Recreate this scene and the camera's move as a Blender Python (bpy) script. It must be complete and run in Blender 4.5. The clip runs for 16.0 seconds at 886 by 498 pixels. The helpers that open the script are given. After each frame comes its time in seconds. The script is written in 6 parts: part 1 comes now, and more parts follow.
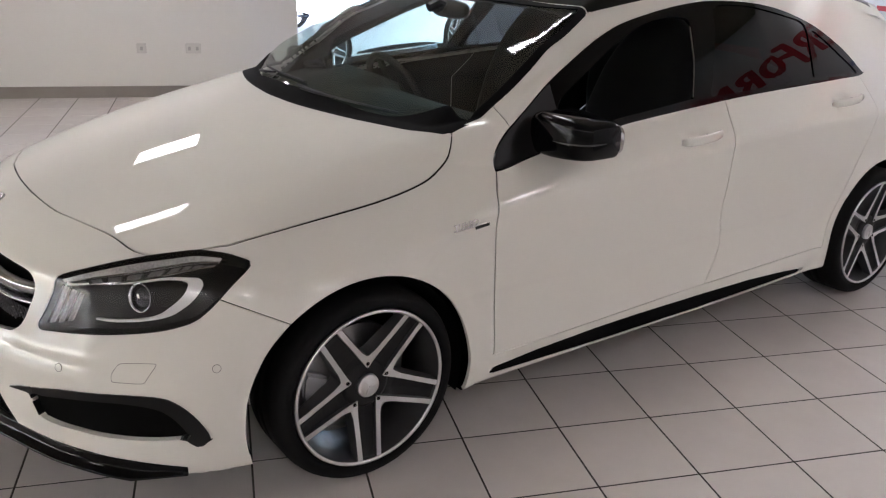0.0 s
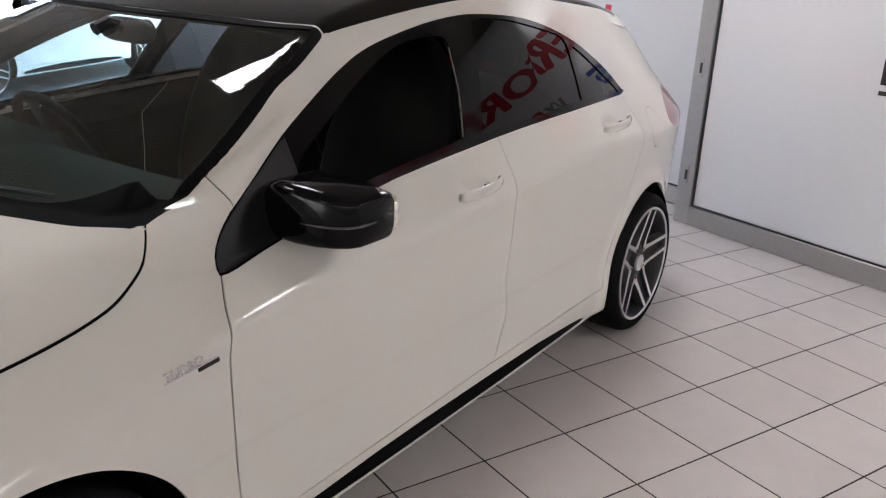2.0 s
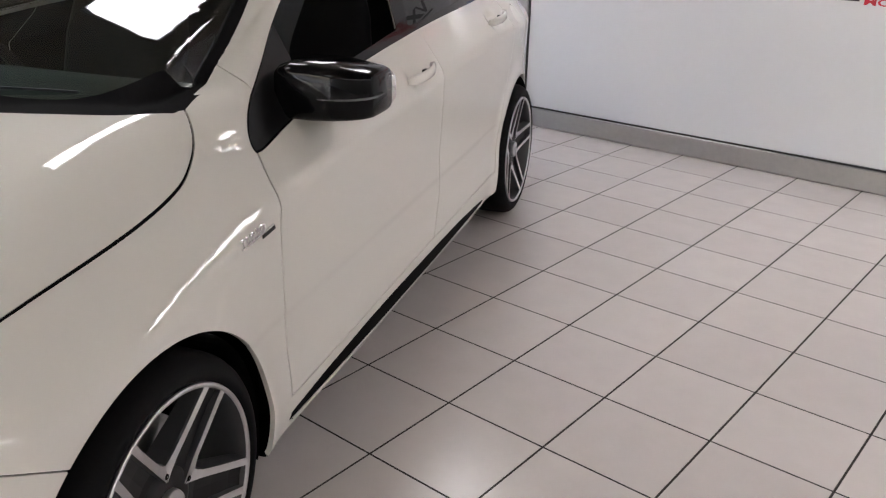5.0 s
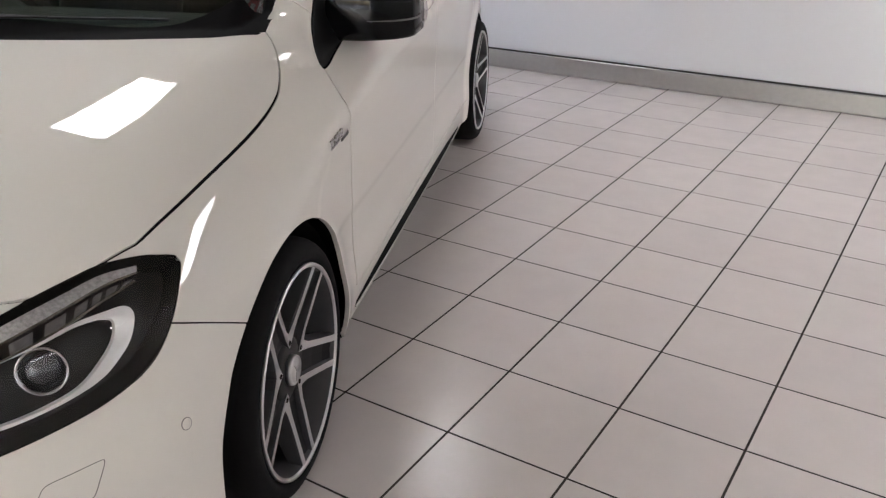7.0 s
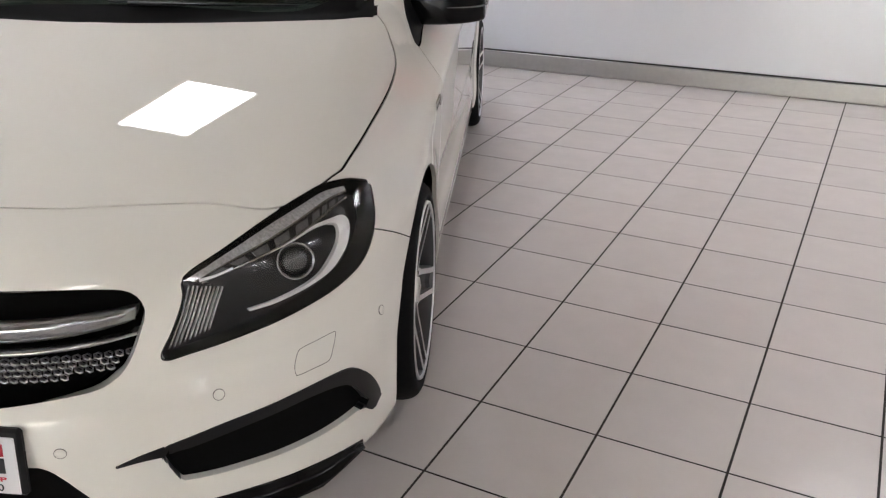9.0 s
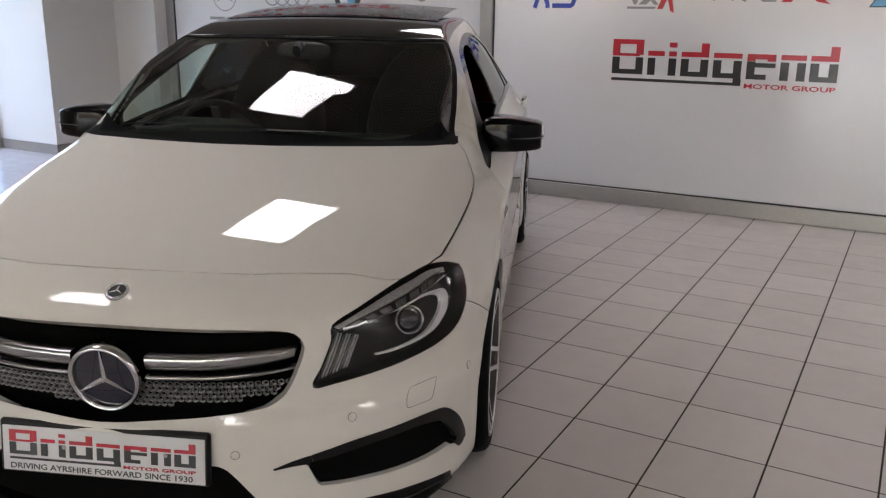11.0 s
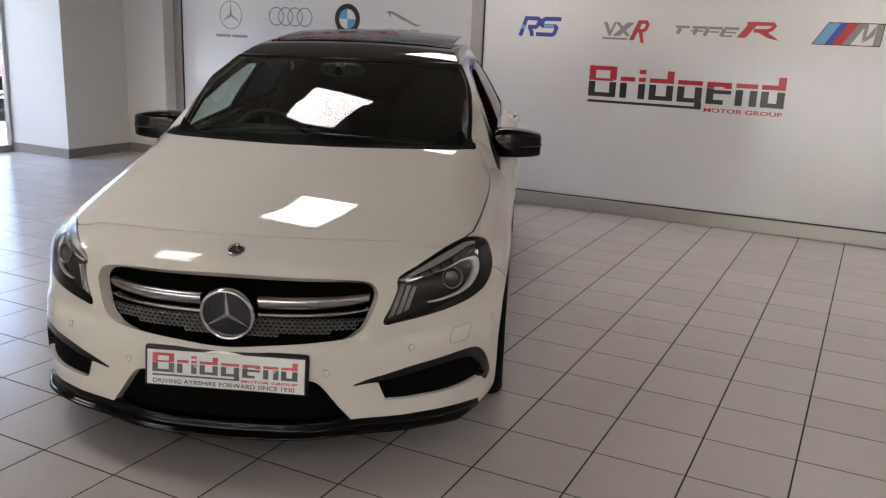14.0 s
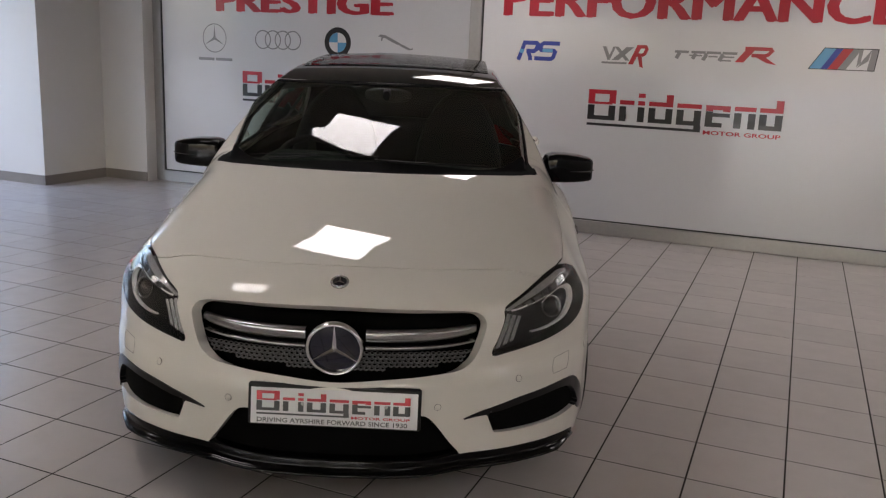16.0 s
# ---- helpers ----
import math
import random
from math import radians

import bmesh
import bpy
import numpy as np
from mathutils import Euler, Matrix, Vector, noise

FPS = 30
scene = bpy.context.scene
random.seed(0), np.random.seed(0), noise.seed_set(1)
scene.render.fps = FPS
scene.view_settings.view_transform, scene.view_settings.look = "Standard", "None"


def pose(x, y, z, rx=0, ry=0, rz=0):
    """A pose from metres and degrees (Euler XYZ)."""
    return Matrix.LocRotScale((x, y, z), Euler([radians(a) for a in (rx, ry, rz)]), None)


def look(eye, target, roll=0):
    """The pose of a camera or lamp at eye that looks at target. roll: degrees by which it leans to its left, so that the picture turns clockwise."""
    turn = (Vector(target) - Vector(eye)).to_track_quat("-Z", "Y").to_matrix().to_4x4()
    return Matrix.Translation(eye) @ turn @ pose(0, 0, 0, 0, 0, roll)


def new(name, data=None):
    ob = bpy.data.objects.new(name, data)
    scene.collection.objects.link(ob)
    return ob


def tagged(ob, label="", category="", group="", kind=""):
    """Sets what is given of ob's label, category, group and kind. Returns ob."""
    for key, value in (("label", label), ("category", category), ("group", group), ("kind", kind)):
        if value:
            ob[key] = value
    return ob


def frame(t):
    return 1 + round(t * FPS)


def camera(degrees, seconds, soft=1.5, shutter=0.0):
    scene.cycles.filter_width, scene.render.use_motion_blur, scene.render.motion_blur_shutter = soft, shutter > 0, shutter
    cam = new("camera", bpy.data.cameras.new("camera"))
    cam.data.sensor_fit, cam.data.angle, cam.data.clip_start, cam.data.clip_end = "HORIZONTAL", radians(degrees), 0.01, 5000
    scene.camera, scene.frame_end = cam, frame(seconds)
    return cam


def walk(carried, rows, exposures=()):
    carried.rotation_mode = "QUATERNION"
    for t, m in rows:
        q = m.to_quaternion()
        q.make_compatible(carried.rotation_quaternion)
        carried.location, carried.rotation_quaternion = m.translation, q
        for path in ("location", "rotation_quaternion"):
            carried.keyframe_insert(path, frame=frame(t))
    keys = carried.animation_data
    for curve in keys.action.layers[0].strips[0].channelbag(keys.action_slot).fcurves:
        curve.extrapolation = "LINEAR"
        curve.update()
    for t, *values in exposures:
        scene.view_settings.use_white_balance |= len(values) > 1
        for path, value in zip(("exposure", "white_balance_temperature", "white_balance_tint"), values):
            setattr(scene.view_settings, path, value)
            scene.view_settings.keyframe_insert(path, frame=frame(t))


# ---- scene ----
cam = camera(54.9, 16.0, 1.25)
EXPOSURE = [(0, 4.22, 6450, 17), (1, 4.27, 6400, 17), (2, 4.32, 6400, 17), (3, 4.37, 6400, 17), (4.2, 4.37, 6500, 16), (6.3, 4.4, 6400, 16), (9, 4.4, 6400, 15), (10.2, 4.05, 6450, 16), (12.3, 3.33, 6830, 17), (13, 3.28, 6880, 17), (14, 3.64, 6830, 17), (15, 3.64, 6830, 17), (16, 3.24, 6830, 18)]
PATH = [
    (0, (1.951, -0.685, 1.531), (0.136, -0.209, 0.838), 2.0),
    (0.5, (1.685, -0.653, 1.542), (-0.11, -0.116, 0.842), 3.0),
    (1, (1.522, -0.592, 1.532), (-0.171, 0.223, 0.847), 3.7),
    (1.5, (1.311, -0.508, 1.515), (-0.317, 0.433, 0.833), 3.3),
    (2, (1.153, -0.444, 1.503), (-0.406, 0.624, 0.846), 2.8),
    (2.5, (1.035, -0.434, 1.497), (-0.442, 0.769, 0.887), 2.9),
    (3, (0.95, -0.502, 1.466), (-0.455, 0.807, 0.908), 2.6),
    (3.5, (0.947, -0.596, 1.42), (-0.382, 0.79, 0.859), 2.0),
    (4, (1.01, -0.738, 1.396), (-0.25, 0.694, 0.795), 1.6),
    (4.2, (1.033, -0.802, 1.392), (-0.2, 0.634, 0.747), 1.7),
    (6.3, (0.958, -1.321, 1.36), (-0.106, 0.16, 0.539), -0.2),
    (6.5, (0.948, -1.373, 1.355), (-0.071, 0.134, 0.522), 0.1),
    (7, (0.945, -1.515, 1.358), (-0.023, 0.014, 0.508), -0.0),
    (7.5, (0.93, -1.681, 1.356), (-0.023, -0.139, 0.511), -0.1),
    (8, (0.907, -1.813, 1.372), (-0.021, -0.254, 0.531), 0.5),
    (8.5, (0.836, -1.976, 1.362), (-0.054, -0.39, 0.53), 0.5),
    (9, (0.81, -2.15, 1.361), (-0.02, -0.527, 0.538), 0.1),
    (9.5, (0.833, -2.32, 1.373), (0.03, -0.676, 0.566), -0.1),
    (10, (0.901, -2.482, 1.399), (0.023, -0.815, 0.73), 0.4),
    (10.2, (0.917, -2.525, 1.406), (0.011, -0.853, 0.785), 0.3),
    (12.3, (1.068, -3.132, 1.439), (0.119, -1.446, 0.932), 1.2),
    (12.5, (1.111, -3.197, 1.442), (0.164, -1.509, 0.935), 1.5),
    (13, (1.177, -3.301, 1.442), (0.246, -1.606, 0.931), 2.2),
    (13.5, (1.16, -3.373, 1.458), (0.262, -1.66, 0.95), 2.5),
    (14, (1.078, -3.474, 1.463), (0.217, -1.737, 0.971), 2.4),
    (14.5, (0.994, -3.594, 1.471), (0.17, -1.834, 0.997), 2.0),
    (15, (0.889, -3.634, 1.462), (0.093, -1.859, 1.0), 2.2),
    (15.5, (0.714, -3.628, 1.451), (-0.054, -1.836, 1.004), 2.2),
    (16, (0.563, -3.656, 1.455), (-0.175, -1.85, 1.017), 2.5),
]
walk(cam, [(t, look(e, g, r)) for t, e, g, r in PATH], EXPOSURE)

# ---------------------------------------------------------------- light
LAMP_POWER = 1.0
world = bpy.data.worlds.new("sky")
scene.world = world
world.use_nodes = True
wn = world.node_tree.nodes
sky = wn.new("ShaderNodeTexSky")
sky.sky_type = 'NISHITA'
sky.sun_disc = False
sky.dust_density = 5.0
sky.sun_elevation = radians(50)
sky.sun_rotation = radians(144)
world.node_tree.links.new(sky.outputs[0], wn["Background"].inputs[0])
wn["Background"].inputs[1].default_value = 0.15
sun = new("sun", bpy.data.lights.new("sun", 'SUN'))
sun.data.energy, sun.data.angle, sun.data.color = 2.0, radians(0.5), (1, 0.96, 0.90)
sun.matrix_world = look((5, -7, 14), (0, 0, 0))

# ---------------------------------------------------------------- helpers
def part(name, bm, material, parent=None, label="", smooth=False):
    me = bpy.data.meshes.new(name)
    bm.normal_update()
    bm.to_mesh(me)
    bm.free()
    if smooth:
        me.polygons.foreach_set("use_smooth", [True] * len(me.polygons))
    me.materials.append(material)
    ob = new(name, me)
    if parent:
        ob.parent = parent
    if label:
        ob["label"] = label
    return ob


def box(bm, lo, hi, bevel=0.0, seg=1):
    vs = [bm.verts.new((x, y, z)) for x in (lo[0], hi[0]) for y in (lo[1], hi[1]) for z in (lo[2], hi[2])]
    fs = [bm.faces.new([vs[i] for i in f]) for f in ((0, 1, 3, 2), (4, 6, 7, 5), (0, 4, 5, 1), (2, 3, 7, 6), (0, 2, 6, 4), (1, 5, 7, 3))]
    if bevel:
        es = list({e for f in fs for e in f.edges})
        bmesh.ops.bevel(bm, geom=es, offset=bevel, segments=seg, profile=0.5, affect='EDGES')
    return bm


def boxes(*items, bevel=0.0):
    bm = bmesh.new()
    for lo, hi in items:
        box(bm, lo, hi, bevel)
    return bm



# ---------------------------------------------------------------- materials
def material(name, colour, rough=0.5, metal=0.0, **more):
    m = bpy.data.materials.new(name)
    m.use_nodes = True
    b = m.node_tree.nodes["Principled BSDF"]
    b.inputs["Base Color"].default_value = (*colour, 1)
    b.inputs["Roughness"].default_value = rough
    b.inputs["Metallic"].default_value = metal
    for k, v in more.items():
        b.inputs[k.replace("_", " ")].default_value = v
    return m


def vary(m, scale, amount, rough=0.0, bump=0.0, bump_scale=0.0, detail=6.0, world=False):
    """Break a material's colour, gloss and relief up with noise at real size."""
    nt = m.node_tree
    b = nt.nodes["Principled BSDF"]
    co = nt.nodes.new("ShaderNodeNewGeometry" if world else "ShaderNodeTexCoord")
    where = co.outputs["Position" if world else "Object"]
    n = nt.nodes.new("ShaderNodeTexNoise")
    n.inputs["Scale"].default_value = scale
    n.inputs["Detail"].default_value = detail
    nt.links.new(where, n.inputs["Vector"])
    col = b.inputs["Base Color"].default_value[:]
    mix = nt.nodes.new("ShaderNodeMix")
    mix.data_type = 'RGBA'
    mix.inputs["A"].default_value = [c * (1 - amount) for c in col[:3]] + [1]
    mix.inputs["B"].default_value = [min(1, c * (1 + amount)) for c in col[:3]] + [1]
    nt.links.new(n.outputs["Fac"], mix.inputs["Factor"])
    nt.links.new(mix.outputs["Result"], b.inputs["Base Color"])
    if rough:
        mr = nt.nodes.new("ShaderNodeMapRange")
        r0 = b.inputs["Roughness"].default_value
        mr.inputs["To Min"].default_value = max(0.01, r0 - rough)
        mr.inputs["To Max"].default_value = r0 + rough
        nt.links.new(n.outputs["Fac"], mr.inputs["Value"])
        nt.links.new(mr.outputs["Result"], b.inputs["Roughness"])
    if bump:
        n2 = nt.nodes.new("ShaderNodeTexNoise")
        n2.inputs["Scale"].default_value = bump_scale
        nt.links.new(where, n2.inputs["Vector"])
        bp = nt.nodes.new("ShaderNodeBump")
        bp.inputs["Strength"].default_value = bump
        bp.inputs["Distance"].default_value = 0.001
        nt.links.new(n2.outputs["Fac"], bp.inputs["Height"])
        nt.links.new(bp.outputs["Normal"], b.inputs["Normal"])
    return m


def glass(name, tint, ior=1.5):
    """Thin glass: tinted clear, with a mirror that grows at a slant."""
    m = bpy.data.materials.new(name)
    m.use_nodes = True
    nt = m.node_tree
    nt.nodes.clear()
    out = nt.nodes.new("ShaderNodeOutputMaterial")
    mix = nt.nodes.new("ShaderNodeMixShader")
    tr = nt.nodes.new("ShaderNodeBsdfTransparent")
    gl = nt.nodes.new("ShaderNodeBsdfGlossy")
    lw = nt.nodes.new("ShaderNodeLayerWeight")
    lw.inputs["Blend"].default_value = 0.5
    power = nt.nodes.new("ShaderNodeMath")
    power.operation = 'POWER'
    power.inputs[1].default_value = 5.0
    fr = nt.nodes.new("ShaderNodeMath")
    fr.operation = 'MULTIPLY_ADD'
    f0 = ((ior - 1) / (ior + 1)) ** 2
    fr.inputs[1].default_value, fr.inputs[2].default_value = 1 - f0, f0
    nt.links.new(lw.outputs["Facing"], power.inputs[0])
    nt.links.new(power.outputs[0], fr.inputs[0])
    tr.inputs[0].default_value = (*tint, 1)
    gl.inputs["Roughness"].default_value = 0.003
    nt.links.new(fr.outputs[0], mix.inputs[0])
    nt.links.new(tr.outputs[0], mix.inputs[1])
    nt.links.new(gl.outputs[0], mix.inputs[2])
    nt.links.new(mix.outputs[0], out.inputs[0])
    return m


M_paint = material("white_paint", (0.75, 0.73, 0.675), 0.5, Coat_Weight=1.0, Coat_Roughness=0.008, Coat_IOR=1.55, Specular_IOR_Level=0.0)
M_gloss_black = material("gloss_black", (0.003, 0.003, 0.0035), 0.05, Specular_IOR_Level=0.30)
M_black = material("matt_black", (0.003, 0.003, 0.003), 0.95, Specular_IOR_Level=0.1)
M_blade = material("satin_black", (0.004, 0.004, 0.0045), 0.30, Specular_IOR_Level=0.3)
M_cowl = vary(material("cowl_plastic", (0.006, 0.006, 0.0065), 0.8, Specular_IOR_Level=0.08), 200, 0.2)
M_web = material("wheel_black", (0.008, 0.008, 0.009), 0.4, Specular_IOR_Level=0.3)
M_lining = material("inner_lining", (0.010, 0.011, 0.011), 0.85, Specular_IOR_Level=0.1)
M_mirror = material("mirror_black", (0.003, 0.003, 0.0035), 0.08, Specular_IOR_Level=0.18)
M_trim = vary(material("black_trim", (0.005, 0.005, 0.0055), 0.42, Specular_IOR_Level=0.25), 300, 0.2, 0.05)
M_rubber = vary(material("tyre_rubber", (0.006, 0.006, 0.0065), 0.75, Specular_IOR_Level=0.12), 60, 0.3, 0.1, 0.2, 300)
M_rim = vary(material("rim_grey", (0.11, 0.11, 0.115), 0.32, 0.6), 20, 0.12, 0.04, detail=2)
M_machined = vary(material("machined_alloy", (0.72, 0.72, 0.73), 0.30, 1.0), 14, 0.05, 0.03, detail=2)
M_gap = material("gap_grey", (0.20, 0.19, 0.18), 0.7, Specular_IOR_Level=0.1)
M_disc = vary(material("brake_steel", (0.42, 0.42, 0.42), 0.35, 1.0), 120, 0.2, 0.1)
M_caliper = material("caliper_grey", (0.34, 0.34, 0.35), 0.35, 0.4)
M_glass = glass("window_glass", (0.74, 0.82, 0.77), 1.75)
M_tint = glass("tinted_glass", (0.035, 0.038, 0.042))
M_clear = glass("clear_plastic", (0.9, 0.9, 0.9))
M_red_lens = material("red_lens", (0.35, 0.01, 0.015), 0.08, Coat_Weight=1.0)
M_chrome = material("chrome", (0.75, 0.75, 0.77), 0.07, 1.0)
M_silver = vary(material("satin_silver", (0.45, 0.45, 0.46), 0.22, 1.0), 150, 0.05, 0.04)

# ---------------------------------------------------------------- showroom
CEIL = 2.62
WEST_END = 0.02
WEST = -6.50
# the sign wall stands a little askew to the tiles
NORTH = Matrix.Translation((-0.035, 3.66, 0)) @ Matrix.Rotation(radians(1.4), 4, 'Z') @ Matrix.Translation((0, -3.69, 0))
M_wall = vary(material("wall_paint", (0.66, 0.64, 0.612), 0.55), 1.3, 0.04, 0.08, 0.15, 180)
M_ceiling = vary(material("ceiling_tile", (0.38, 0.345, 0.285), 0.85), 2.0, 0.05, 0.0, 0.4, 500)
M_skirting = vary(material("skirting_tile", (0.24, 0.215, 0.195), 0.35), 9, 0.10, 0.05)
M_panel = vary(material("white_panel", (0.70, 0.70, 0.715), 0.16, Coat_Weight=0.6, Coat_Roughness=0.06), 0.9, 0.05, 0.08, 0.35, 2.5)
M_alu = vary(material("brushed_aluminium", (0.42, 0.41, 0.40), 0.38, 0.85), 35, 0.10, 0.08, 0.15, 220)
M_gasket = material("black_gasket", (0.02, 0.02, 0.02), 0.6)
M_grout = vary(material("tile_grout", (0.045, 0.040, 0.037), 0.95, Specular_IOR_Level=0.1), 60, 0.3)
M_shopglass = glass("shopfront_glass", (0.93, 0.97, 0.98))
M_plastic = material("grey_plastic", (0.55, 0.53, 0.51), 0.45)
M_latch = material("latch_plastic", (0.36, 0.35, 0.34), 0.45)
M_lamp = material("light_panel", (1, 1, 1), 0.4, Emission_Color=(1, 0.995, 0.985, 1), Emission_Strength=LAMP_POWER)
# floor tile: fine cloudy beige-grey glazed ceramic, each a little different
M_tile = vary(material("floor_tile", (0.60, 0.555, 0.53), 0.24), 9, 0.06, 0.05, world=True)


def per_piece(m, node, output, spread):
    nt = m.node_tree
    b = nt.nodes["Principled BSDF"]
    src = b.inputs["Base Color"].links[0].from_socket
    info = nt.nodes.new(node)
    mr = nt.nodes.new("ShaderNodeMapRange")
    mr.inputs["To Min"].default_value, mr.inputs["To Max"].default_value = 1 - spread, 1 + spread
    nt.links.new(info.outputs[output], mr.inputs["Value"])
    hv = nt.nodes.new("ShaderNodeHueSaturation")
    nt.links.new(mr.outputs["Result"], hv.inputs["Value"])
    nt.links.new(src, hv.inputs["Color"])
    nt.links.new(hv.outputs["Color"], b.inputs["Base Color"])
    return m


per_piece(M_tile, "ShaderNodeObjectInfo", "Random", 0.035)
M_tile_far = per_piece(vary(material("floor_tile_far", (0.60, 0.555, 0.53), 0.24), 9, 0.06, 0.05, world=True), "ShaderNodeNewGeometry", "Random Per Island", 0.035)


def structure(name, bm, mat, label, category):
    return tagged(part(name, bm, mat), label, category, kind="structure")


floor = structure("floor", boxes(((-7.55, -14.6, -0.12), (5.2, 5.2, -0.0010))), M_grout, "beige grey glazed ceramic tiles with dark joints", "floor")
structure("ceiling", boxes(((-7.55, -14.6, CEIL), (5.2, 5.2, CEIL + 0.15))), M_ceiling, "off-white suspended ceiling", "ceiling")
structure("wall_west", boxes(((-7.45, -14.6, 0), (WEST, WEST_END, CEIL))), M_wall, "plain off-white painted wall", "wall")
structure("pillar", boxes(((-7.45, 2.80, 0), (-6.51, 3.64, CEIL))), M_wall, "off-white painted pillar", "pillar")
structure("wall_nib", boxes(((-7.45, 3.64, 0), (-5.93, 4.10, CEIL))), M_wall, "off-white painted return wall", "wall")
structure("wall_east", boxes(((4.8, -14.6, 0), (5.2, 4.4, CEIL))), M_wall, "plain off-white painted wall", "wall")
structure("wall_behind", boxes(((-5.93, 4.10, 0), (4.8, 4.40, CEIL))), M_wall, "plain off-white painted wall", "wall")
for lo, hi in (((WEST, -14.6, 0), (WEST + 0.012, WEST_END, 0.105)), ((-6.51, 2.788, 0), (-6.498, 3.64, 0.10)), ((-7.40, 2.788, 0), (-6.51, 2.80, 0.10)), ((-6.498, 3.628, 0), (-5.93, 3.64, 0.10)), ((WEST, WEST_END, 0), (WEST + 0.012, WEST_END + 0.012, 0.105)), ((-7.4, WEST_END, 0), (WEST, WEST_END + 0.012, 0.105))):
    structure("baseboard", boxes((lo, hi)), M_skirting, "brown grey ceramic skirting tile", "baseboard")


def sign_wall(name, x0, x1, y, stiles, label):
    """White panels in an aluminium frame with dark gaskets."""
    w = tagged(new(name), label, "partition wall", kind="structure")
    part("panel", boxes(((x0, y + 0.012, 0.128), (x1, y + 0.04, CEIL))), M_panel, w)
    part("bottom_rail", boxes(((x0, y - 0.012, 0.004), (x1, y + 0.045, 0.118)), bevel=0.003), M_alu, w, "brushed aluminium bottom rail")
    part("gasket", boxes(((x0, y + 0.002, 0.118), (x1, y + 0.03, 0.128))), M_gasket, w)
    for a, b in stiles:
        part("stile", boxes(((a, y - 0.014, 0.004), (b, y + 0.047, CEIL)), bevel=0.003), M_alu, w, "brushed aluminium stile")
        part("gasket", boxes(((b, y + 0.000, 0.122), (b + 0.010, y + 0.02, CEIL))), M_gasket, w)
    return w


north = sign_wall("wall_north", -2.205, 4.8, 3.69, ((-2.205, -2.095),), "white glossy sign panels in an aluminium frame")
prestige = sign_wall("wall_north_rear", -5.90, -2.15, 3.98, ((-5.90, -5.79),), "white glossy sign panels in an aluminium frame")
north.matrix_world = prestige.matrix_world = NORTH
for z in (0.94, 0.306):
    la = tagged(new("door_latch"), "dark recessed latch in an aluminium stile", "latch")
    la.matrix_world = NORTH @ pose(-2.150, 3.676, z)
    part("plate", boxes(((-0.016, -0.003, -0.055), (0.016, 0.002, 0.055)), bevel=0.001), M_latch, la)
    part("slot", boxes(((-0.008, -0.005, -0.03), (0.008, -0.002, 0.03))), M_gasket, la)
for y, w in ((-1.41, 0.082), (-0.95, 0.138)):
    so = tagged(new("wall_socket"), "grey plastic socket plate on the wall", "socket", "wall sockets")
    so.location = (WEST, y, 0.450)
    part("plate", boxes(((0, -w / 2, -0.045), (0.010, w / 2, 0.045)), bevel=0.003), M_plastic, so)
    for k in ((0,) if w < 0.1 else (-0.035, 0.035)):
        part("outlet", boxes(((0.010, k - 0.012, -0.018), (0.0115, k + 0.012, 0.016))), M_latch, so)

# glazed fronts
def glazing(name, along, fixed, a, b, n, base, label):
    g = tagged(new(name), label, "window", kind="structure")
    def bar(nm, lo, hi, mat):
        part(nm, boxes(((fixed - 0.03, lo[0], lo[1]), (fixed + 0.03, hi[0], hi[1])) if along == 'y' else ((lo[0], fixed - 0.03, lo[1]), (hi[0], fixed + 0.03, hi[1])), bevel=0.004), mat, g)
    bar("window_sill", (a, 0.0), (b, base), M_alu)
    bar("window_head", (a, CEIL - 0.10), (b, CEIL), M_alu)
    for i in range(n + 1):
        q = a + (b - a) * i / n
        bar("mullion", (max(a, q - 0.03), base), (min(b, q + 0.03), CEIL - 0.10), M_alu)
    for i in range(n):
        q0, q1 = a + (b - a) * i / n + 0.03, a + (b - a) * (i + 1) / n - 0.03
        p = part("pane", boxes(((fixed - 0.004, q0, base), (fixed + 0.004, q1, CEIL - 0.10)) if along == 'y' else ((q0, fixed - 0.004, base), (q1, fixed + 0.004, CEIL - 0.10))), M_shopglass, g)
        p.visible_shadow = False
    return g


glazing("window_west", 'y', -7.40, WEST_END + 0.012, 2.788, 1, 0.07, "full height shopfront glass in a grey frame")
glazing("window_south", 'x', -14.5, WEST, 4.8, 5, 0.10, "full height shopfront glass in a grey frame")


# ceiling lights: square panels in thin frames
def light_panel(x, y):
    li = tagged(new("ceiling_light"), "square flat white light panel in the ceiling", "ceiling light", "ceiling light panels")
    li.location = (x, y, CEIL)
    bm = boxes(((-0.310, -0.310, -0.012), (0.310, -0.292, 0)), ((-0.310, 0.292, -0.012), (0.310, 0.310, 0)), ((-0.310, -0.292, -0.012), (-0.292, 0.292, 0)), ((0.292, -0.292, -0.012), (0.310, 0.292, 0)))
    part("frame", bm, M_panel, li)
    part("diffuser", boxes(((-0.292, -0.292, -0.009), (0.292, 0.292, -0.001))), M_lamp, li, "glowing white diffuser")


for x, y in ((-5.0, -1.75), (-1.9, -1.75), (-1.9, 0.57), (-1.9, 2.65), (1.2, 2.65), (1.2, -4.1), (4.2, 2.65), (4.2, 0.57), (4.2, -1.75), (4.2, -4.1)):
    light_panel(x, y)


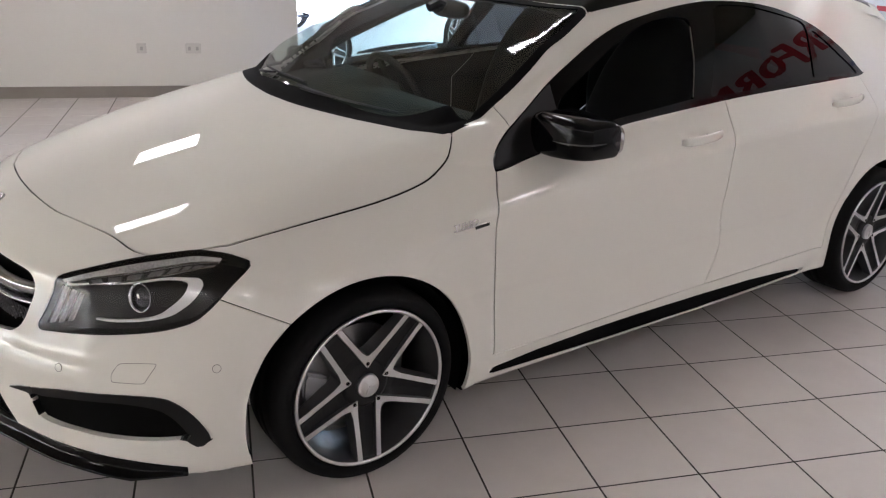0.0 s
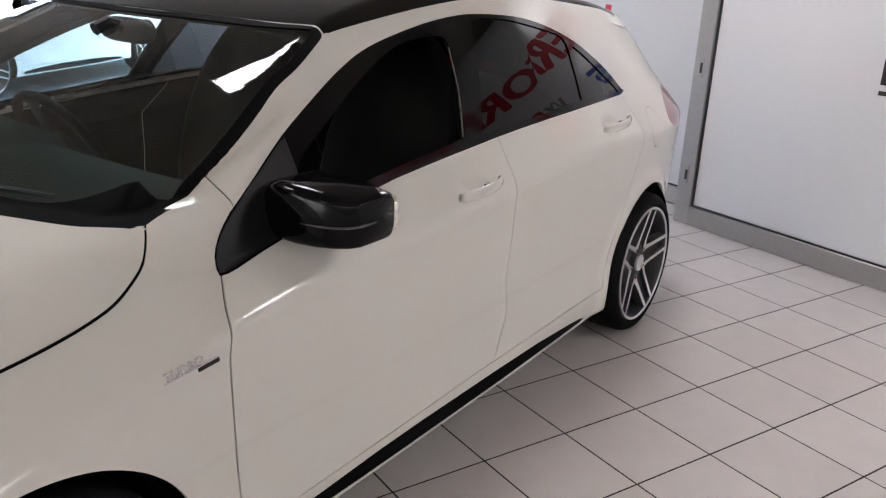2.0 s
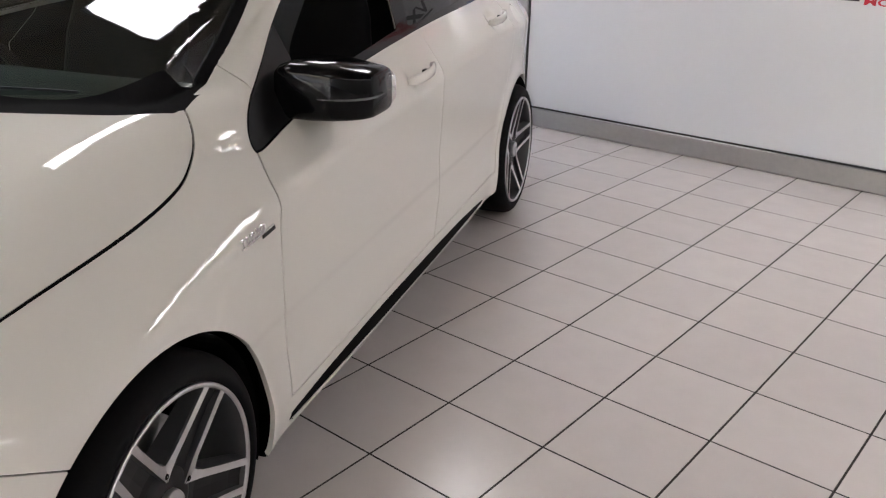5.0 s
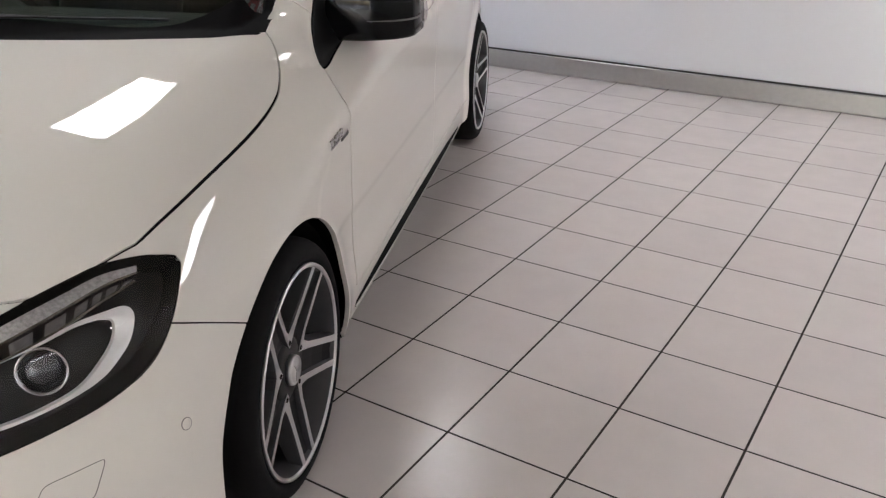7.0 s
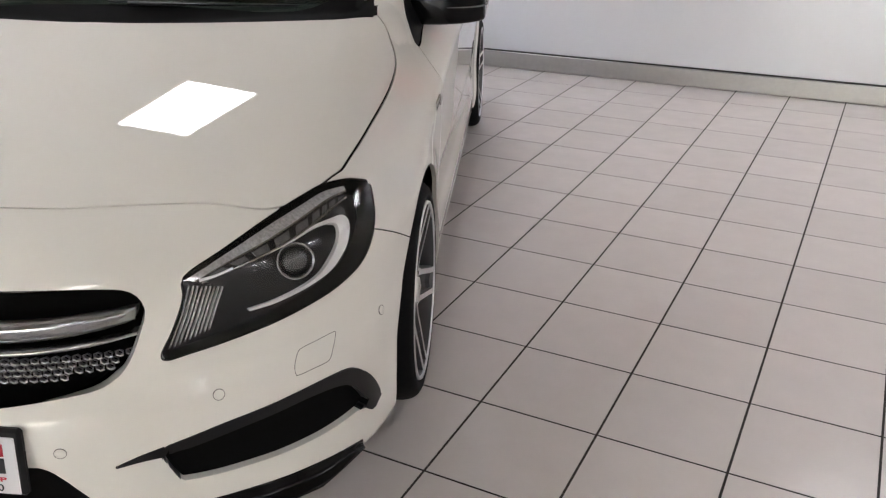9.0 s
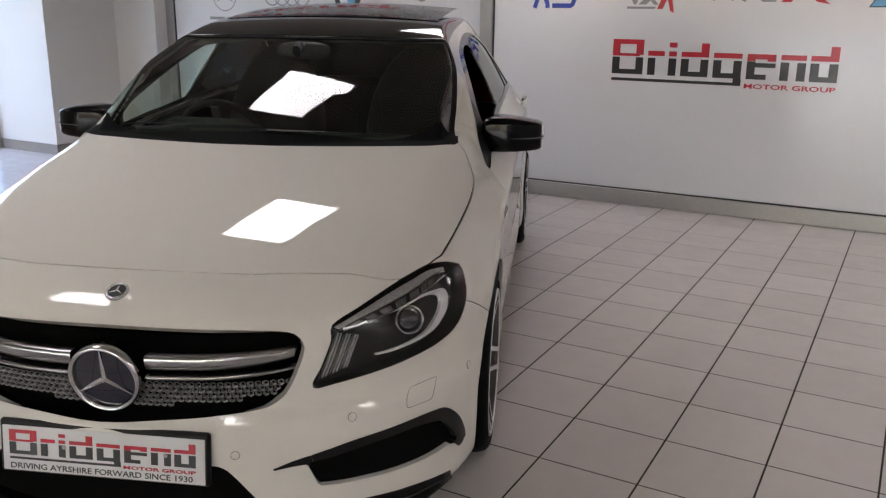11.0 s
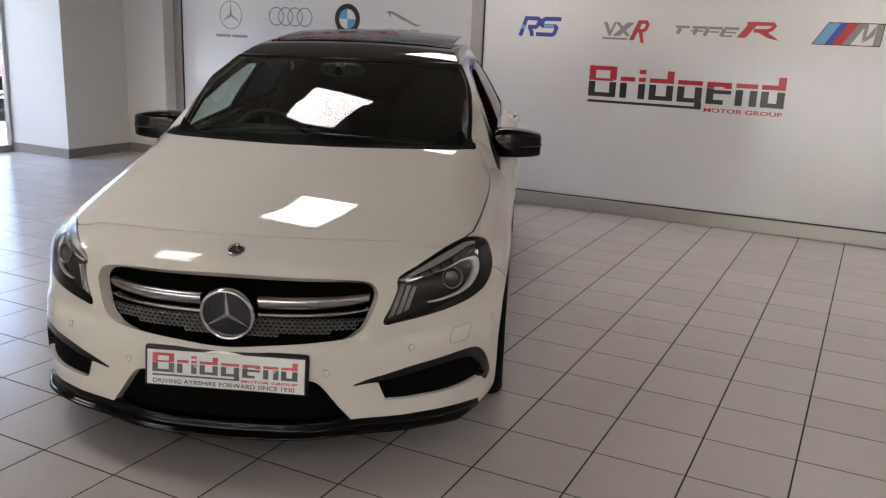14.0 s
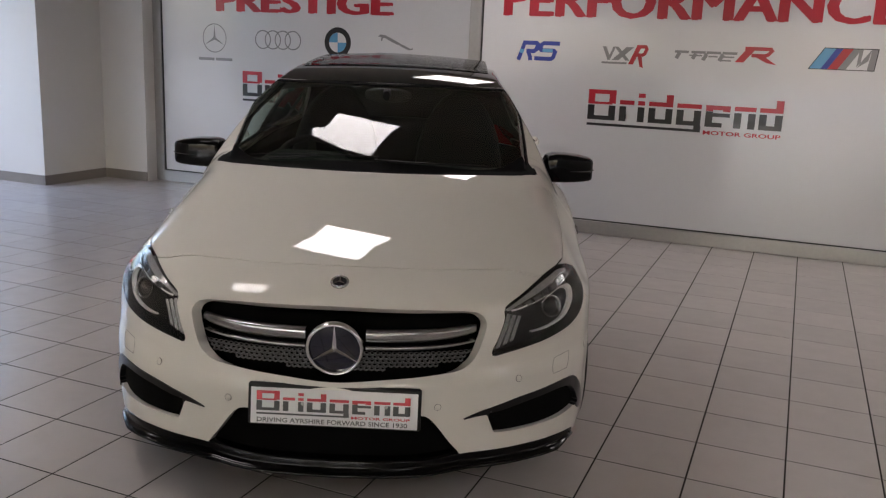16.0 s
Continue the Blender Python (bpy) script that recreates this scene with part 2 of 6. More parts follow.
# ---------------------------------------------------------------- writing on the sign wall
M_red = material("sign_red", (0.50, 0.012, 0.03), 0.3, Coat_Weight=0.3)
M_ink = material("sign_black", (0.012, 0.012, 0.014), 0.3, Coat_Weight=0.3)
M_blue = material("sign_blue", (0.02, 0.045, 0.33), 0.3, Coat_Weight=0.3)
M_sky = material("sign_light_blue", (0.10, 0.36, 0.62), 0.3, Coat_Weight=0.3)
M_grey = material("sign_grey", (0.24, 0.24, 0.25), 0.3, Coat_Weight=0.3)


def lettering(name, text, size, material, parent, m, stretch=1.0, extrude=0.001, bold=0.0):
    cu = bpy.data.curves.new(name, 'FONT')
    cu.body = text
    cu.size = size
    cu.extrude = extrude
    cu.offset = bold
    cu.align_x, cu.align_y = 'LEFT', 'BOTTOM_BASELINE'
    cu.resolution_u = 3
    tmp = bpy.data.objects.new(name, cu)
    me = bpy.data.meshes.new_from_object(tmp)
    bpy.data.objects.remove(tmp)
    me.transform(Matrix.Diagonal((stretch, 1, 1, 1)))
    me.materials.append(material)
    ob = new(name, me)
    if parent:
        ob.parent = parent
    ob.matrix_local = m
    return ob


def word(text, x0, x1, z, cap, y, label):
    """Red vinyl capitals fitted between x0 and x1 on the wall, letter by letter."""
    whole = lettering("letter", text, cap / 0.70, M_red, None, Matrix(), 1.0, 0.002, 0.0)
    src = bmesh.new()
    src.from_mesh(whole.data)
    bpy.data.objects.remove(whole)
    lo, hi = min(v.co.x for v in src.verts) - 0.016, max(v.co.x for v in src.verts) + 0.016
    k = (x1 - x0) / (hi - lo)
    sign = tagged(new("sign_lettering"), label, "sign")
    sign.matrix_world = NORTH @ pose(x0, y - 0.001, z + 0.009, 90)
    left_over = set(src.verts)
    while left_over:
        group, todo = set(), [left_over.pop()]
        while todo:
            v = todo.pop()
            group.add(v)
            for e in v.link_edges:
                o = e.other_vert(v)
                if o not in group:
                    todo.append(o)
        left_over -= group
        faces = {f for v in group for f in v.link_faces}
        # a bolder stroke: copies set a little to each side, each a hair lower
        bm = bmesh.new()
        for dx, dy, dz in ((0, 0, 0), (0.016, 0, -0.0003), (-0.016, 0, -0.0006), (0.008, 0.005, -0.0009), (-0.008, -0.005, -0.0012)):
            m = {v: bm.verts.new(((v.co.x + dx - lo) * k, v.co.y + dy, v.co.z + dz)) for v in group}
            for f in faces:
                bm.faces.new([m[v] for v in f.verts])
        part("letter", bm, M_red, sign)
    src.free()
    return sign


word("PERFORMANCE", -1.906, 1.215, 1.829, 0.26, 3.700, "red capital lettering on a white sign panel")
word("PRESTIGE", -5.098, -3.086, 1.815, 0.20, 3.990, "red capital lettering on a white sign panel")


def block_word(parent, w, x0, y0, z, h, deep):
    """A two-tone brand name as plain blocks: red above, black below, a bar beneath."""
    def lay(name, x, y, ww, hh, mat):
        part(name, boxes(((x, y, z), (x + ww, y + hh, z + deep))), mat, parent)
    st = 0.036 * w
    for x, ww, tall in ((0.0, 0.150, 1.0), (0.172, 0.078, 0.70), (0.270, 0.036, 0.70), (0.328, 0.125, 0.94), (0.475, 0.125, 0.70), (0.622, 0.122, 0.70), (0.765, 0.105, 0.70), (0.888, 0.112, 0.94)):
        a, b = x0 + x * w, ww * w
        lay("red_block", a, y0 + (0.70 - 0.15) * h if tall < 0.98 else y0 + 0.86 * h, b, 0.14 * h, M_red)
        if tall > 0.98:
            lay("red_block", a, y0 + 0.52 * h, st, 0.34 * h, M_red)
            lay("red_block", a + b - st, y0 + 0.56 * h, st, 0.30 * h, M_red)
            lay("red_block", a + st, y0 + 0.52 * h, b - 1.5 * st, 0.08 * h, M_red)
        elif tall > 0.9:
            lay("red_block", a + b - st, y0 + 0.69 * h, st, 0.25 * h, M_red)
        if x == 0.622:
            lay("red_block", a + b - st, y0 + 0.50 * h, st, 0.06 * h, M_red)
            lay("red_block", a, y0 + 0.50 * h, st, 0.06 * h, M_red)
            lay("black_block", a + st, y0 + 0.33 * h, b - st, 0.12 * h, M_ink)
        if ww < 0.05:
            lay("red_block", a, y0 + 0.80 * h, b, 0.14 * h, M_red)
        lay("black_block", a, y0, st, 0.49 * h, M_ink)
        if ww > 0.1 and x != 0.622:
            lay("black_block", a + b - st, y0, st, 0.49 * h, M_ink)
        if ww > 0.11:
            lay("black_block", a + st, y0, b - 2 * st, 0.14 * h, M_ink)
    lay("black_bar", x0, y0 - 0.20 * h, 0.603 * w, 0.085 * h, M_ink)
    lay("black_bar", x0 + 0.567 * w, y0 - 0.115 * h, st, 0.115 * h, M_ink)
    group = lettering("small_word", "MOTOR GROUP", 0.185 * h, M_red, parent, Matrix.Translation((x0 + 0.615 * w, y0 - 0.255 * h, z + deep)), 1.0, deep * 0.5, 0.0006 * w)
    wide = max(v.co.x for v in group.data.vertices)
    group.data.transform(Matrix.Diagonal((0.385 * w / wide, 1, 1, 1)))


def wall_sign(name, x, y, z, label, build):
    s = tagged(new(name), label, "wall sign")
    s.matrix_world = NORTH @ pose(x, y, z + 0.009, 90)
    build(s)
    return s


def bar_on(s, x0, y0, x1, y1, mat, slant=0.0, name="shape"):
    bm = bmesh.new()
    slab(bm, [(x0, y0), (x1, y0), (x1 + slant * (y1 - y0), y1), (x0 + slant * (y1 - y0), y1)], 0.0002, 0.0012 + 0.0001 * len(s.children))
    return part(name, bm, mat, s)


def ring_on(s, cx, cy, r, w, mat, squash=1.0):
    bm = bmesh.new()
    lathe(bm, [(r, 0.0002), (r, 0.0015), (r - w, 0.0015), (r - w, 0.0002)], 40, axis='z', closed=True)
    bmesh.ops.transform(bm, matrix=Matrix.Translation((cx, cy, 0)) @ Matrix.Diagonal((squash, 1, 1, 1)), verts=bm.verts)
    return part("ring", bm, mat, s)


def slab(bm, outline, z0, z1, m=None):
    """A flat outline pushed from z0 to z1."""
    lo = [bm.verts.new((m @ Vector((x, y, z0))) if m else (x, y, z0)) for x, y in outline]
    hi = [bm.verts.new((m @ Vector((x, y, z1))) if m else (x, y, z1)) for x, y in outline]
    n = len(lo)
    bm.faces.new(lo[::-1])
    bm.faces.new(hi)
    for k in range(n):
        bm.faces.new((lo[k], lo[(k + 1) % n], hi[(k + 1) % n], hi[k]))
    bmesh.ops.recalc_face_normals(bm, faces=bm.faces)
    return bm


def lathe(bm, profile, n=48, axis='x', closed=False, m=None):
    """Turn (radius, along) pairs round an axis."""
    rows = []
    for r, a in profile:
        row = []
        for k in range(n):
            c, s = r * math.cos(2 * math.pi * k / n), r * math.sin(2 * math.pi * k / n)
            p = Vector((a, c, s)) if axis == 'x' else Vector((c, s, a)) if axis == 'z' else Vector((c, a, s))
            row.append(bm.verts.new(m @ p if m else p))
        rows.append(row)
    for u, v in zip(rows, rows[1:] + (rows[:1] if closed else [])):
        for k in range(n):
            bm.faces.new((u[k], v[k], v[(k + 1) % n], u[(k + 1) % n]))
    bmesh.ops.recalc_face_normals(bm, faces=bm.faces)
    return bm


YN, YP = 3.7018, 3.9918
wall_sign("brand_sign", -1.103, YN, 0.985, "two-tone red and black block sign with an underline", lambda s: block_word(s, 1.560, 0, 0, 0.0002, 0.252, 0.0015))
wall_sign("brand_sign", -4.782, YP, 0.970, "two-tone red and black block sign with an underline", lambda s: block_word(s, 1.560, 0, 0, 0.0002, 0.252, 0.0015))


def stroke_on(s, points, width, mat, name="shape", closed=False):
    """A flat ribbon of even width along a line, its corners mitred."""
    p = [Vector(q) for q in points]
    n = len(p)
    rows = []
    bm = bmesh.new()
    z0, z1 = 0.0002, 0.0012 + 0.0001 * len(s.children)
    for i in range(n):
        a = (p[i] - p[i - 1]).normalized() if i or closed else (p[1] - p[0]).normalized()
        b = (p[(i + 1) % n] - p[i]).normalized() if i < n - 1 or closed else a
        t = (a + b).normalized()
        o = Vector((-t.y, t.x)) * (width / 2 / max(0.5, t.dot(b)))
        rows.append([bm.verts.new((*c, z)) for c, z in ((p[i] + o, z0), (p[i] - o, z0), (p[i] - o, z1), (p[i] + o, z1))])
    for i in range(n if closed else n - 1):
        u, v = rows[i], rows[(i + 1) % n]
        for j in range(4):
            bm.faces.new((u[j], u[(j + 1) % 4], v[(j + 1) % 4], v[j]))
    if not closed:
        bm.faces.new(rows[0])
        bm.faces.new(rows[-1])
    bmesh.ops.recalc_face_normals(bm, faces=bm.faces)
    return part(name, bm, mat, s)


def shape_on(s, outline, mat, name="shape"):
    bm = slab(bmesh.new(), outline, 0.0002, 0.0012 + 0.0001 * len(s.children))
    return part(name, bm, mat, s)


def leaned(points, k=0.34):
    return [(x + k * y, y) for x, y in points]


def sign_rs(s):
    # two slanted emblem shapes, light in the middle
    stroke_on(s, leaned([(0.018, 0.0), (0.018, 0.075), (0.018, 0.148), (0.125, 0.148), (0.142, 0.136), (0.142, 0.090), (0.128, 0.078), (0.060, 0.078)]), 0.034, M_blue)
    stroke_on(s, leaned([(0.075, 0.078), (0.112, 0.030), (0.125, 0.0)]), 0.034, M_blue)
    stroke_on(s, leaned([(0.330, 0.148), (0.190, 0.148), (0.176, 0.138), (0.176, 0.098), (0.190, 0.088), (0.300, 0.088), (0.316, 0.076), (0.316, 0.030), (0.302, 0.018), (0.155, 0.018)]), 0.034, M_blue)
    stroke_on(s, leaned([(0.020, 0.060), (0.020, 0.092)]), 0.036, M_sky)
    stroke_on(s, leaned([(0.200, 0.088), (0.290, 0.088)]), 0.026, M_sky)


def sign_vr(s):
    shape_on(s, [(0.0, 0.140), (0.030, 0.140), (0.062, 0.070), (0.090, 0.140), (0.112, 0.140), (0.066, 0.030), (0.048, 0.030)], M_grey)
    shape_on(s, [(0.100, 0.140), (0.132, 0.140), (0.232, 0.030), (0.196, 0.030)], M_grey)
    shape_on(s, [(0.200, 0.140), (0.262, 0.140), (0.140, 0.030), (0.082, 0.030)], M_grey)
    shape_on(s, [(0.0, 0.0), (0.205, 0.0), (0.215, 0.016), (0.0, 0.016)], M_grey)
    shape_on(s, [(0.222, 0.0), (0.262, 0.0), (0.330, 0.160), (0.288, 0.160)], M_red)
    stroke_on(s, [(0.292, 0.146), (0.355, 0.146), (0.366, 0.128), (0.352, 0.090), (0.332, 0.078), (0.278, 0.078)], 0.028, M_red)
    shape_on(s, [(0.292, 0.080), (0.326, 0.080), (0.346, -0.026), (0.318, -0.014)], M_red)


def sign_tr(s):
    # four grey dashes with feet, then a wide red shape
    for x0, x1 in ((0.02, 0.130), (0.150, 0.262), (0.268, 0.380), (0.392, 0.505)):
        stroke_on(s, leaned([(x0, 0.066), (x1, 0.066)], 0.5), 0.020, M_grey)
    for x0, y0, y1 in ((0.062, 0.012, 0.056), (0.190, 0.012, 0.056), (0.276, 0.004, 0.056), (0.402, 0.004, 0.056)):
        stroke_on(s, leaned([(x0, y0), (x0, y1)], 0.5), 0.030, M_grey)
    for x0, x1, y in ((0.150, 0.250, 0.040), (0.300, 0.372, 0.036), (0.405, 0.500, 0.036), (0.402, 0.490, 0.008)):
        stroke_on(s, leaned([(x0, y), (x1, y)], 0.5), 0.012, M_grey)
    shape_on(s, leaned([(0.525, 0.0), (0.590, 0.0), (0.635, 0.100), (0.565, 0.100)], 0.35), M_red)
    stroke_on(s, leaned([(0.545, 0.108), (0.735, 0.108), (0.752, 0.094), (0.742, 0.068), (0.722, 0.056), (0.620, 0.056)], 0.45), 0.028, M_red)
    shape_on(s, [(0.652, 0.058), (0.730, 0.058), (0.840, -0.012), (0.760, 0.002)], M_red)


def sign_m(s):
    for x0, x1, mt in ((0.0, 0.085, M_sky), (0.085, 0.135, M_blue), (0.135, 0.205, M_red)):
        shape_on(s, leaned([(x0, 0.0), (x1, 0.0), (x1, 0.160), (x0, 0.160)], 0.62), mt)
    shape_on(s, leaned([(0.205, 0.0), (0.262, 0.0), (0.262, 0.160), (0.205, 0.160)], 0.62), M_grey)
    shape_on(s, [(0.345, 0.160), (0.372, 0.160), (0.362, 0.060), (0.335, 0.020)], M_grey)
    shape_on(s, [(0.430, 0.160), (0.476, 0.160), (0.462, 0.0), (0.412, 0.0)], M_grey)
    shape_on(s, [(0.362, 0.060), (0.430, 0.160), (0.412, 0.070), (0.340, 0.018)], M_grey)
    stroke_on(s, [(0.0, 0.0), (0.1, 0.16), (0.476, 0.160), (0.462, 0.0)], 0.006, M_ink, "outline", True)


def sign_star(s):
    ring_on(s, 0.20, 0.235, 0.147, 0.009, M_grey)
    for k in range(3):
        a = radians(90 + 120 * k)
        bm = bmesh.new()
        slab(bm, [(0.20 + 0.014 * math.sin(a), 0.235 - 0.014 * math.cos(a)), (0.20 + 0.138 * math.cos(a), 0.235 + 0.138 * math.sin(a)), (0.20 - 0.014 * math.sin(a), 0.235 + 0.014 * math.cos(a))], 0.0002, 0.0014)
        part("ray", bm, M_grey, s)
    bar_on(s, 0.0, 0.008, 0.195, 0.036, M_grey)
    bar_on(s, 0.215, 0.008, 0.415, 0.036, M_grey)


def sign_rings(s):
    for k in range(4):
        ring_on(s, 0.105 + 0.116 * k, 0.105, 0.095, 0.012, M_grey)


def sign_disc(s):
    ring_on(s, 0.145, 0.145, 0.145, 0.050, M_ink)
    for k in range(4):
        a = [radians(90 * k + 9 * i) for i in range(11)]
        bm = bmesh.new()
        slab(bm, [(0.145, 0.145)] + [(0.145 + 0.094 * math.cos(t), 0.145 + 0.094 * math.sin(t)) for t in a], 0.0002, 0.0014)
        part("quarter", bm, M_sky if k % 2 else M_white, s)


def sign_cat(s):
    # a long leaping blob with thin ends, over a bar
    shape_on(s, [(0.005, 0.185), (0.030, 0.205), (0.085, 0.198), (0.150, 0.170), (0.215, 0.140), (0.250, 0.122), (0.215, 0.112), (0.150, 0.138), (0.090, 0.168), (0.040, 0.180)], M_grey)
    shape_on(s, [(0.205, 0.132), (0.262, 0.118), (0.345, 0.082), (0.372, 0.088), (0.372, 0.074), (0.330, 0.066), (0.245, 0.100)], M_grey)
    shape_on(s, [(0.040, 0.182), (0.062, 0.180), (0.048, 0.142), (0.036, 0.150)], M_grey)
    for k in range(3):
        bar_on(s, 0.13 * k, 0.010, 0.13 * k + 0.108, 0.034, M_grey)


M_white = material("sign_white", (0.75, 0.75, 0.76), 0.3)
wall_sign("logo_sign", -1.766, YN, 1.454, "blue slanted block emblem", sign_rs)
wall_sign("logo_sign", -1.018, YN, 1.455, "grey and red slanted block emblem", sign_vr)
wall_sign("logo_sign", -0.478, YN, 1.508, "grey and red slanted block emblem", sign_tr)
wall_sign("logo_sign", 0.594, YN, 1.482, "blue, red and grey slanted block emblem", sign_m)
wall_sign("logo_sign", -5.322, YP, 1.306, "grey ring with three rays", sign_star)
wall_sign("logo_sign", -4.640, YP, 1.440, "four linked grey rings", sign_rings)
wall_sign("logo_sign", -3.826, YP, 1.399, "round black emblem with blue and white quarters", sign_disc)
wall_sign("logo_sign", -3.250, YP, 1.430, "grey slanted blob over a bar", sign_cat)

# ---------------------------------------------------------------- car body surface
def hermite(pairs):
    """A smooth curve through (x, y) pairs, straight on beyond its ends."""
    xs, ys = np.array(pairs, float).T
    m = np.gradient(ys, xs)

    def at(x):
        x = np.asarray(x, float)
        i = np.clip(np.searchsorted(xs, x) - 1, 0, len(xs) - 2)
        h = xs[i + 1] - xs[i]
        t = (x - xs[i]) / h
        tc = np.clip(t, 0, 1)
        v = ((2 * tc - 3) * tc * tc + 1) * ys[i] + ((tc - 2) * tc + 1) * tc * h * m[i] + (3 - 2 * tc) * tc * tc * ys[i + 1] + (tc - 1) * tc * tc * h * m[i + 1]
        return v + (t - tc) * h * np.where(t < 0, m[i], m[i + 1])
    return at


def smax(a, b, k):
    h = np.clip(0.5 + 0.5 * (a - b) / k, 0, 1)
    return b + (a - b) * h + k * h * (1 - h)


def smin(a, b, k):
    return -smax(-a, -b, k)


half_width = hermite([(-0.9, 0.83), (-0.5, 0.872), (-0.2, 0.880), (0.1, 0.886), (0.5, 0.892), (1.2, 0.893), (2.0, 0.888), (2.5, 0.878), (2.8, 0.856), (3.1, 0.800), (3.4, 0.70)])
shoulder = hermite([(-0.9, 0.55), (-0.4, 0.615), (0.0, 0.68), (0.4, 0.775), (1.4, 0.850), (2.2, 0.882), (2.7, 0.868), (3.1, 0.86), (3.4, 0.86)])
belt = hermite([(-0.4, 0.95), (0.1, 0.95), (0.30, 0.918), (0.37, 0.889), (0.42, 0.879), (0.47, 0.880), (0.55, 0.889), (0.75, 0.908), (1.0, 0.932), (1.55, 0.978), (2.1, 1.010), (2.5, 1.032), (3.3, 1.05)])
lean = hermite([(-0.6, 0.72), (0.0, 0.78), (0.25, 0.86), (0.5, 0.96), (0.8, 0.98), (1.6, 0.87), (2.3, 0.85), (2.8, 0.80), (3.2, 0.9)])
lower_side = hermite([(0.10, -0.055), (0.20, -0.022), (0.28, -0.012), (0.40, -0.016), (0.55, -0.010), (0.68, -0.004), (0.80, 0.0), (1.0, 0.0)])
front_plan = hermite([(0.0, -0.935), (0.15, -0.930), (0.27, -0.915), (0.41, -0.872), (0.51, -0.825), (0.60, -0.772), (0.70, -0.690), (0.79, -0.572), (0.845, -0.465), (0.885, -0.32), (0.92, -0.05)])
front_back = hermite([(0.10, 0.05), (0.18, 0.012), (0.26, 0.0), (0.36, -0.004), (0.43, -0.003), (0.455, 0.003), (0.49, 0.023), (0.52, 0.030), (0.60, 0.046), (0.66, 0.062), (0.71, 0.085), (0.76, 0.145), (0.82, 0.32)])
bonnet_mid = hermite([(-1.0, 0.640), (-0.87, 0.714), (-0.80, 0.750), (-0.70, 0.782), (-0.60, 0.810), (-0.40, 0.860), (-0.20, 0.905), (0.0, 0.946), (0.1, 0.9655), (0.2, 0.984), (0.4, 1.016), (0.6, 1.035), (1.2, 1.03)])
bonnet_drop = hermite([(-0.9, 0.155), (-0.55, 0.118), (-0.36, 0.092), (0.0, 0.060), (0.36, 0.043), (0.8, 0.042)])
bonnet_fold = hermite([(-0.9, 0.48), (-0.70, 0.52), (-0.46, 0.57), (-0.25, 0.612), (-0.03, 0.660), (0.10, 0.683), (0.27, 0.70), (0.6, 0.73)])
roof_mid = hermite([(-0.3, 0.66), (0.05, 0.918), (0.10, 0.944), (0.15, 0.980), (0.20, 1.0125), (0.25, 1.040), (0.30, 1.0655), (0.44, 1.132), (0.54, 1.1756), (0.64, 1.2171), (0.74, 1.2563), (0.84, 1.293), (0.95, 1.330), (1.1, 1.368), (1.3, 1.398), (1.6, 1.415), (1.9, 1.415), (2.3, 1.397), (2.7, 1.355), (3.0, 1.305), (3.3, 1.24)])
tail = hermite([(0.10, 3.36), (0.3, 3.42), (0.55, 3.45), (0.75, 3.44), (0.9, 3.40), (1.0, 3.33), (1.15, 3.23), (1.30, 3.12), (1.45, 3.02)])


floor_line = hermite([(-1.0, 0.150), (-0.5, 0.152), (0.0, 0.160), (0.4, 0.184), (0.7, 0.186), (2.2, 0.192), (2.7, 0.21), (3.4, 0.24)])


def side_x(y, z):
    """Half width of the car at a length and height: lower doors, shoulder, then leaning in to the roof."""
    zs = shoulder(y)
    up = z - zs
    lo = half_width(y) + lower_side(z - (zs - 0.80) * np.clip((z - 0.3) / 0.5, 0, 1))
    rim = np.hypot(y + 0.03, z - 0.281)
    rim2 = np.hypot(y - 2.668, z - 0.285)
    lo = lo + 0.010 * np.exp(-((rim - 0.36) / 0.05) ** 2) + 0.012 * np.exp(-((rim2 - 0.37) / 0.05) ** 2)
    for hy, hz in ((1.335, 0.876), (2.280, 0.932)):
        lo = lo - 0.016 * np.exp(-(((y - hy) / 0.062) ** 4) - ((z - hz) / 0.026) ** 2)
    k = 0.022
    bend = np.where(up > -k, np.where(up < k, (up + k) ** 2 / (4 * k), up), 0.0)
    zb = belt(y) - zs
    over = np.maximum(z - belt(y), 0.0)
    above = np.minimum(bend, np.maximum(zb, 0.001))
    return lo - lean(y) * above - np.where(over > 0, (0.43 + 0.22 * np.clip(y - 1.9, 0, 1.3)) * over + 0.42 * over ** 2, 0.0)


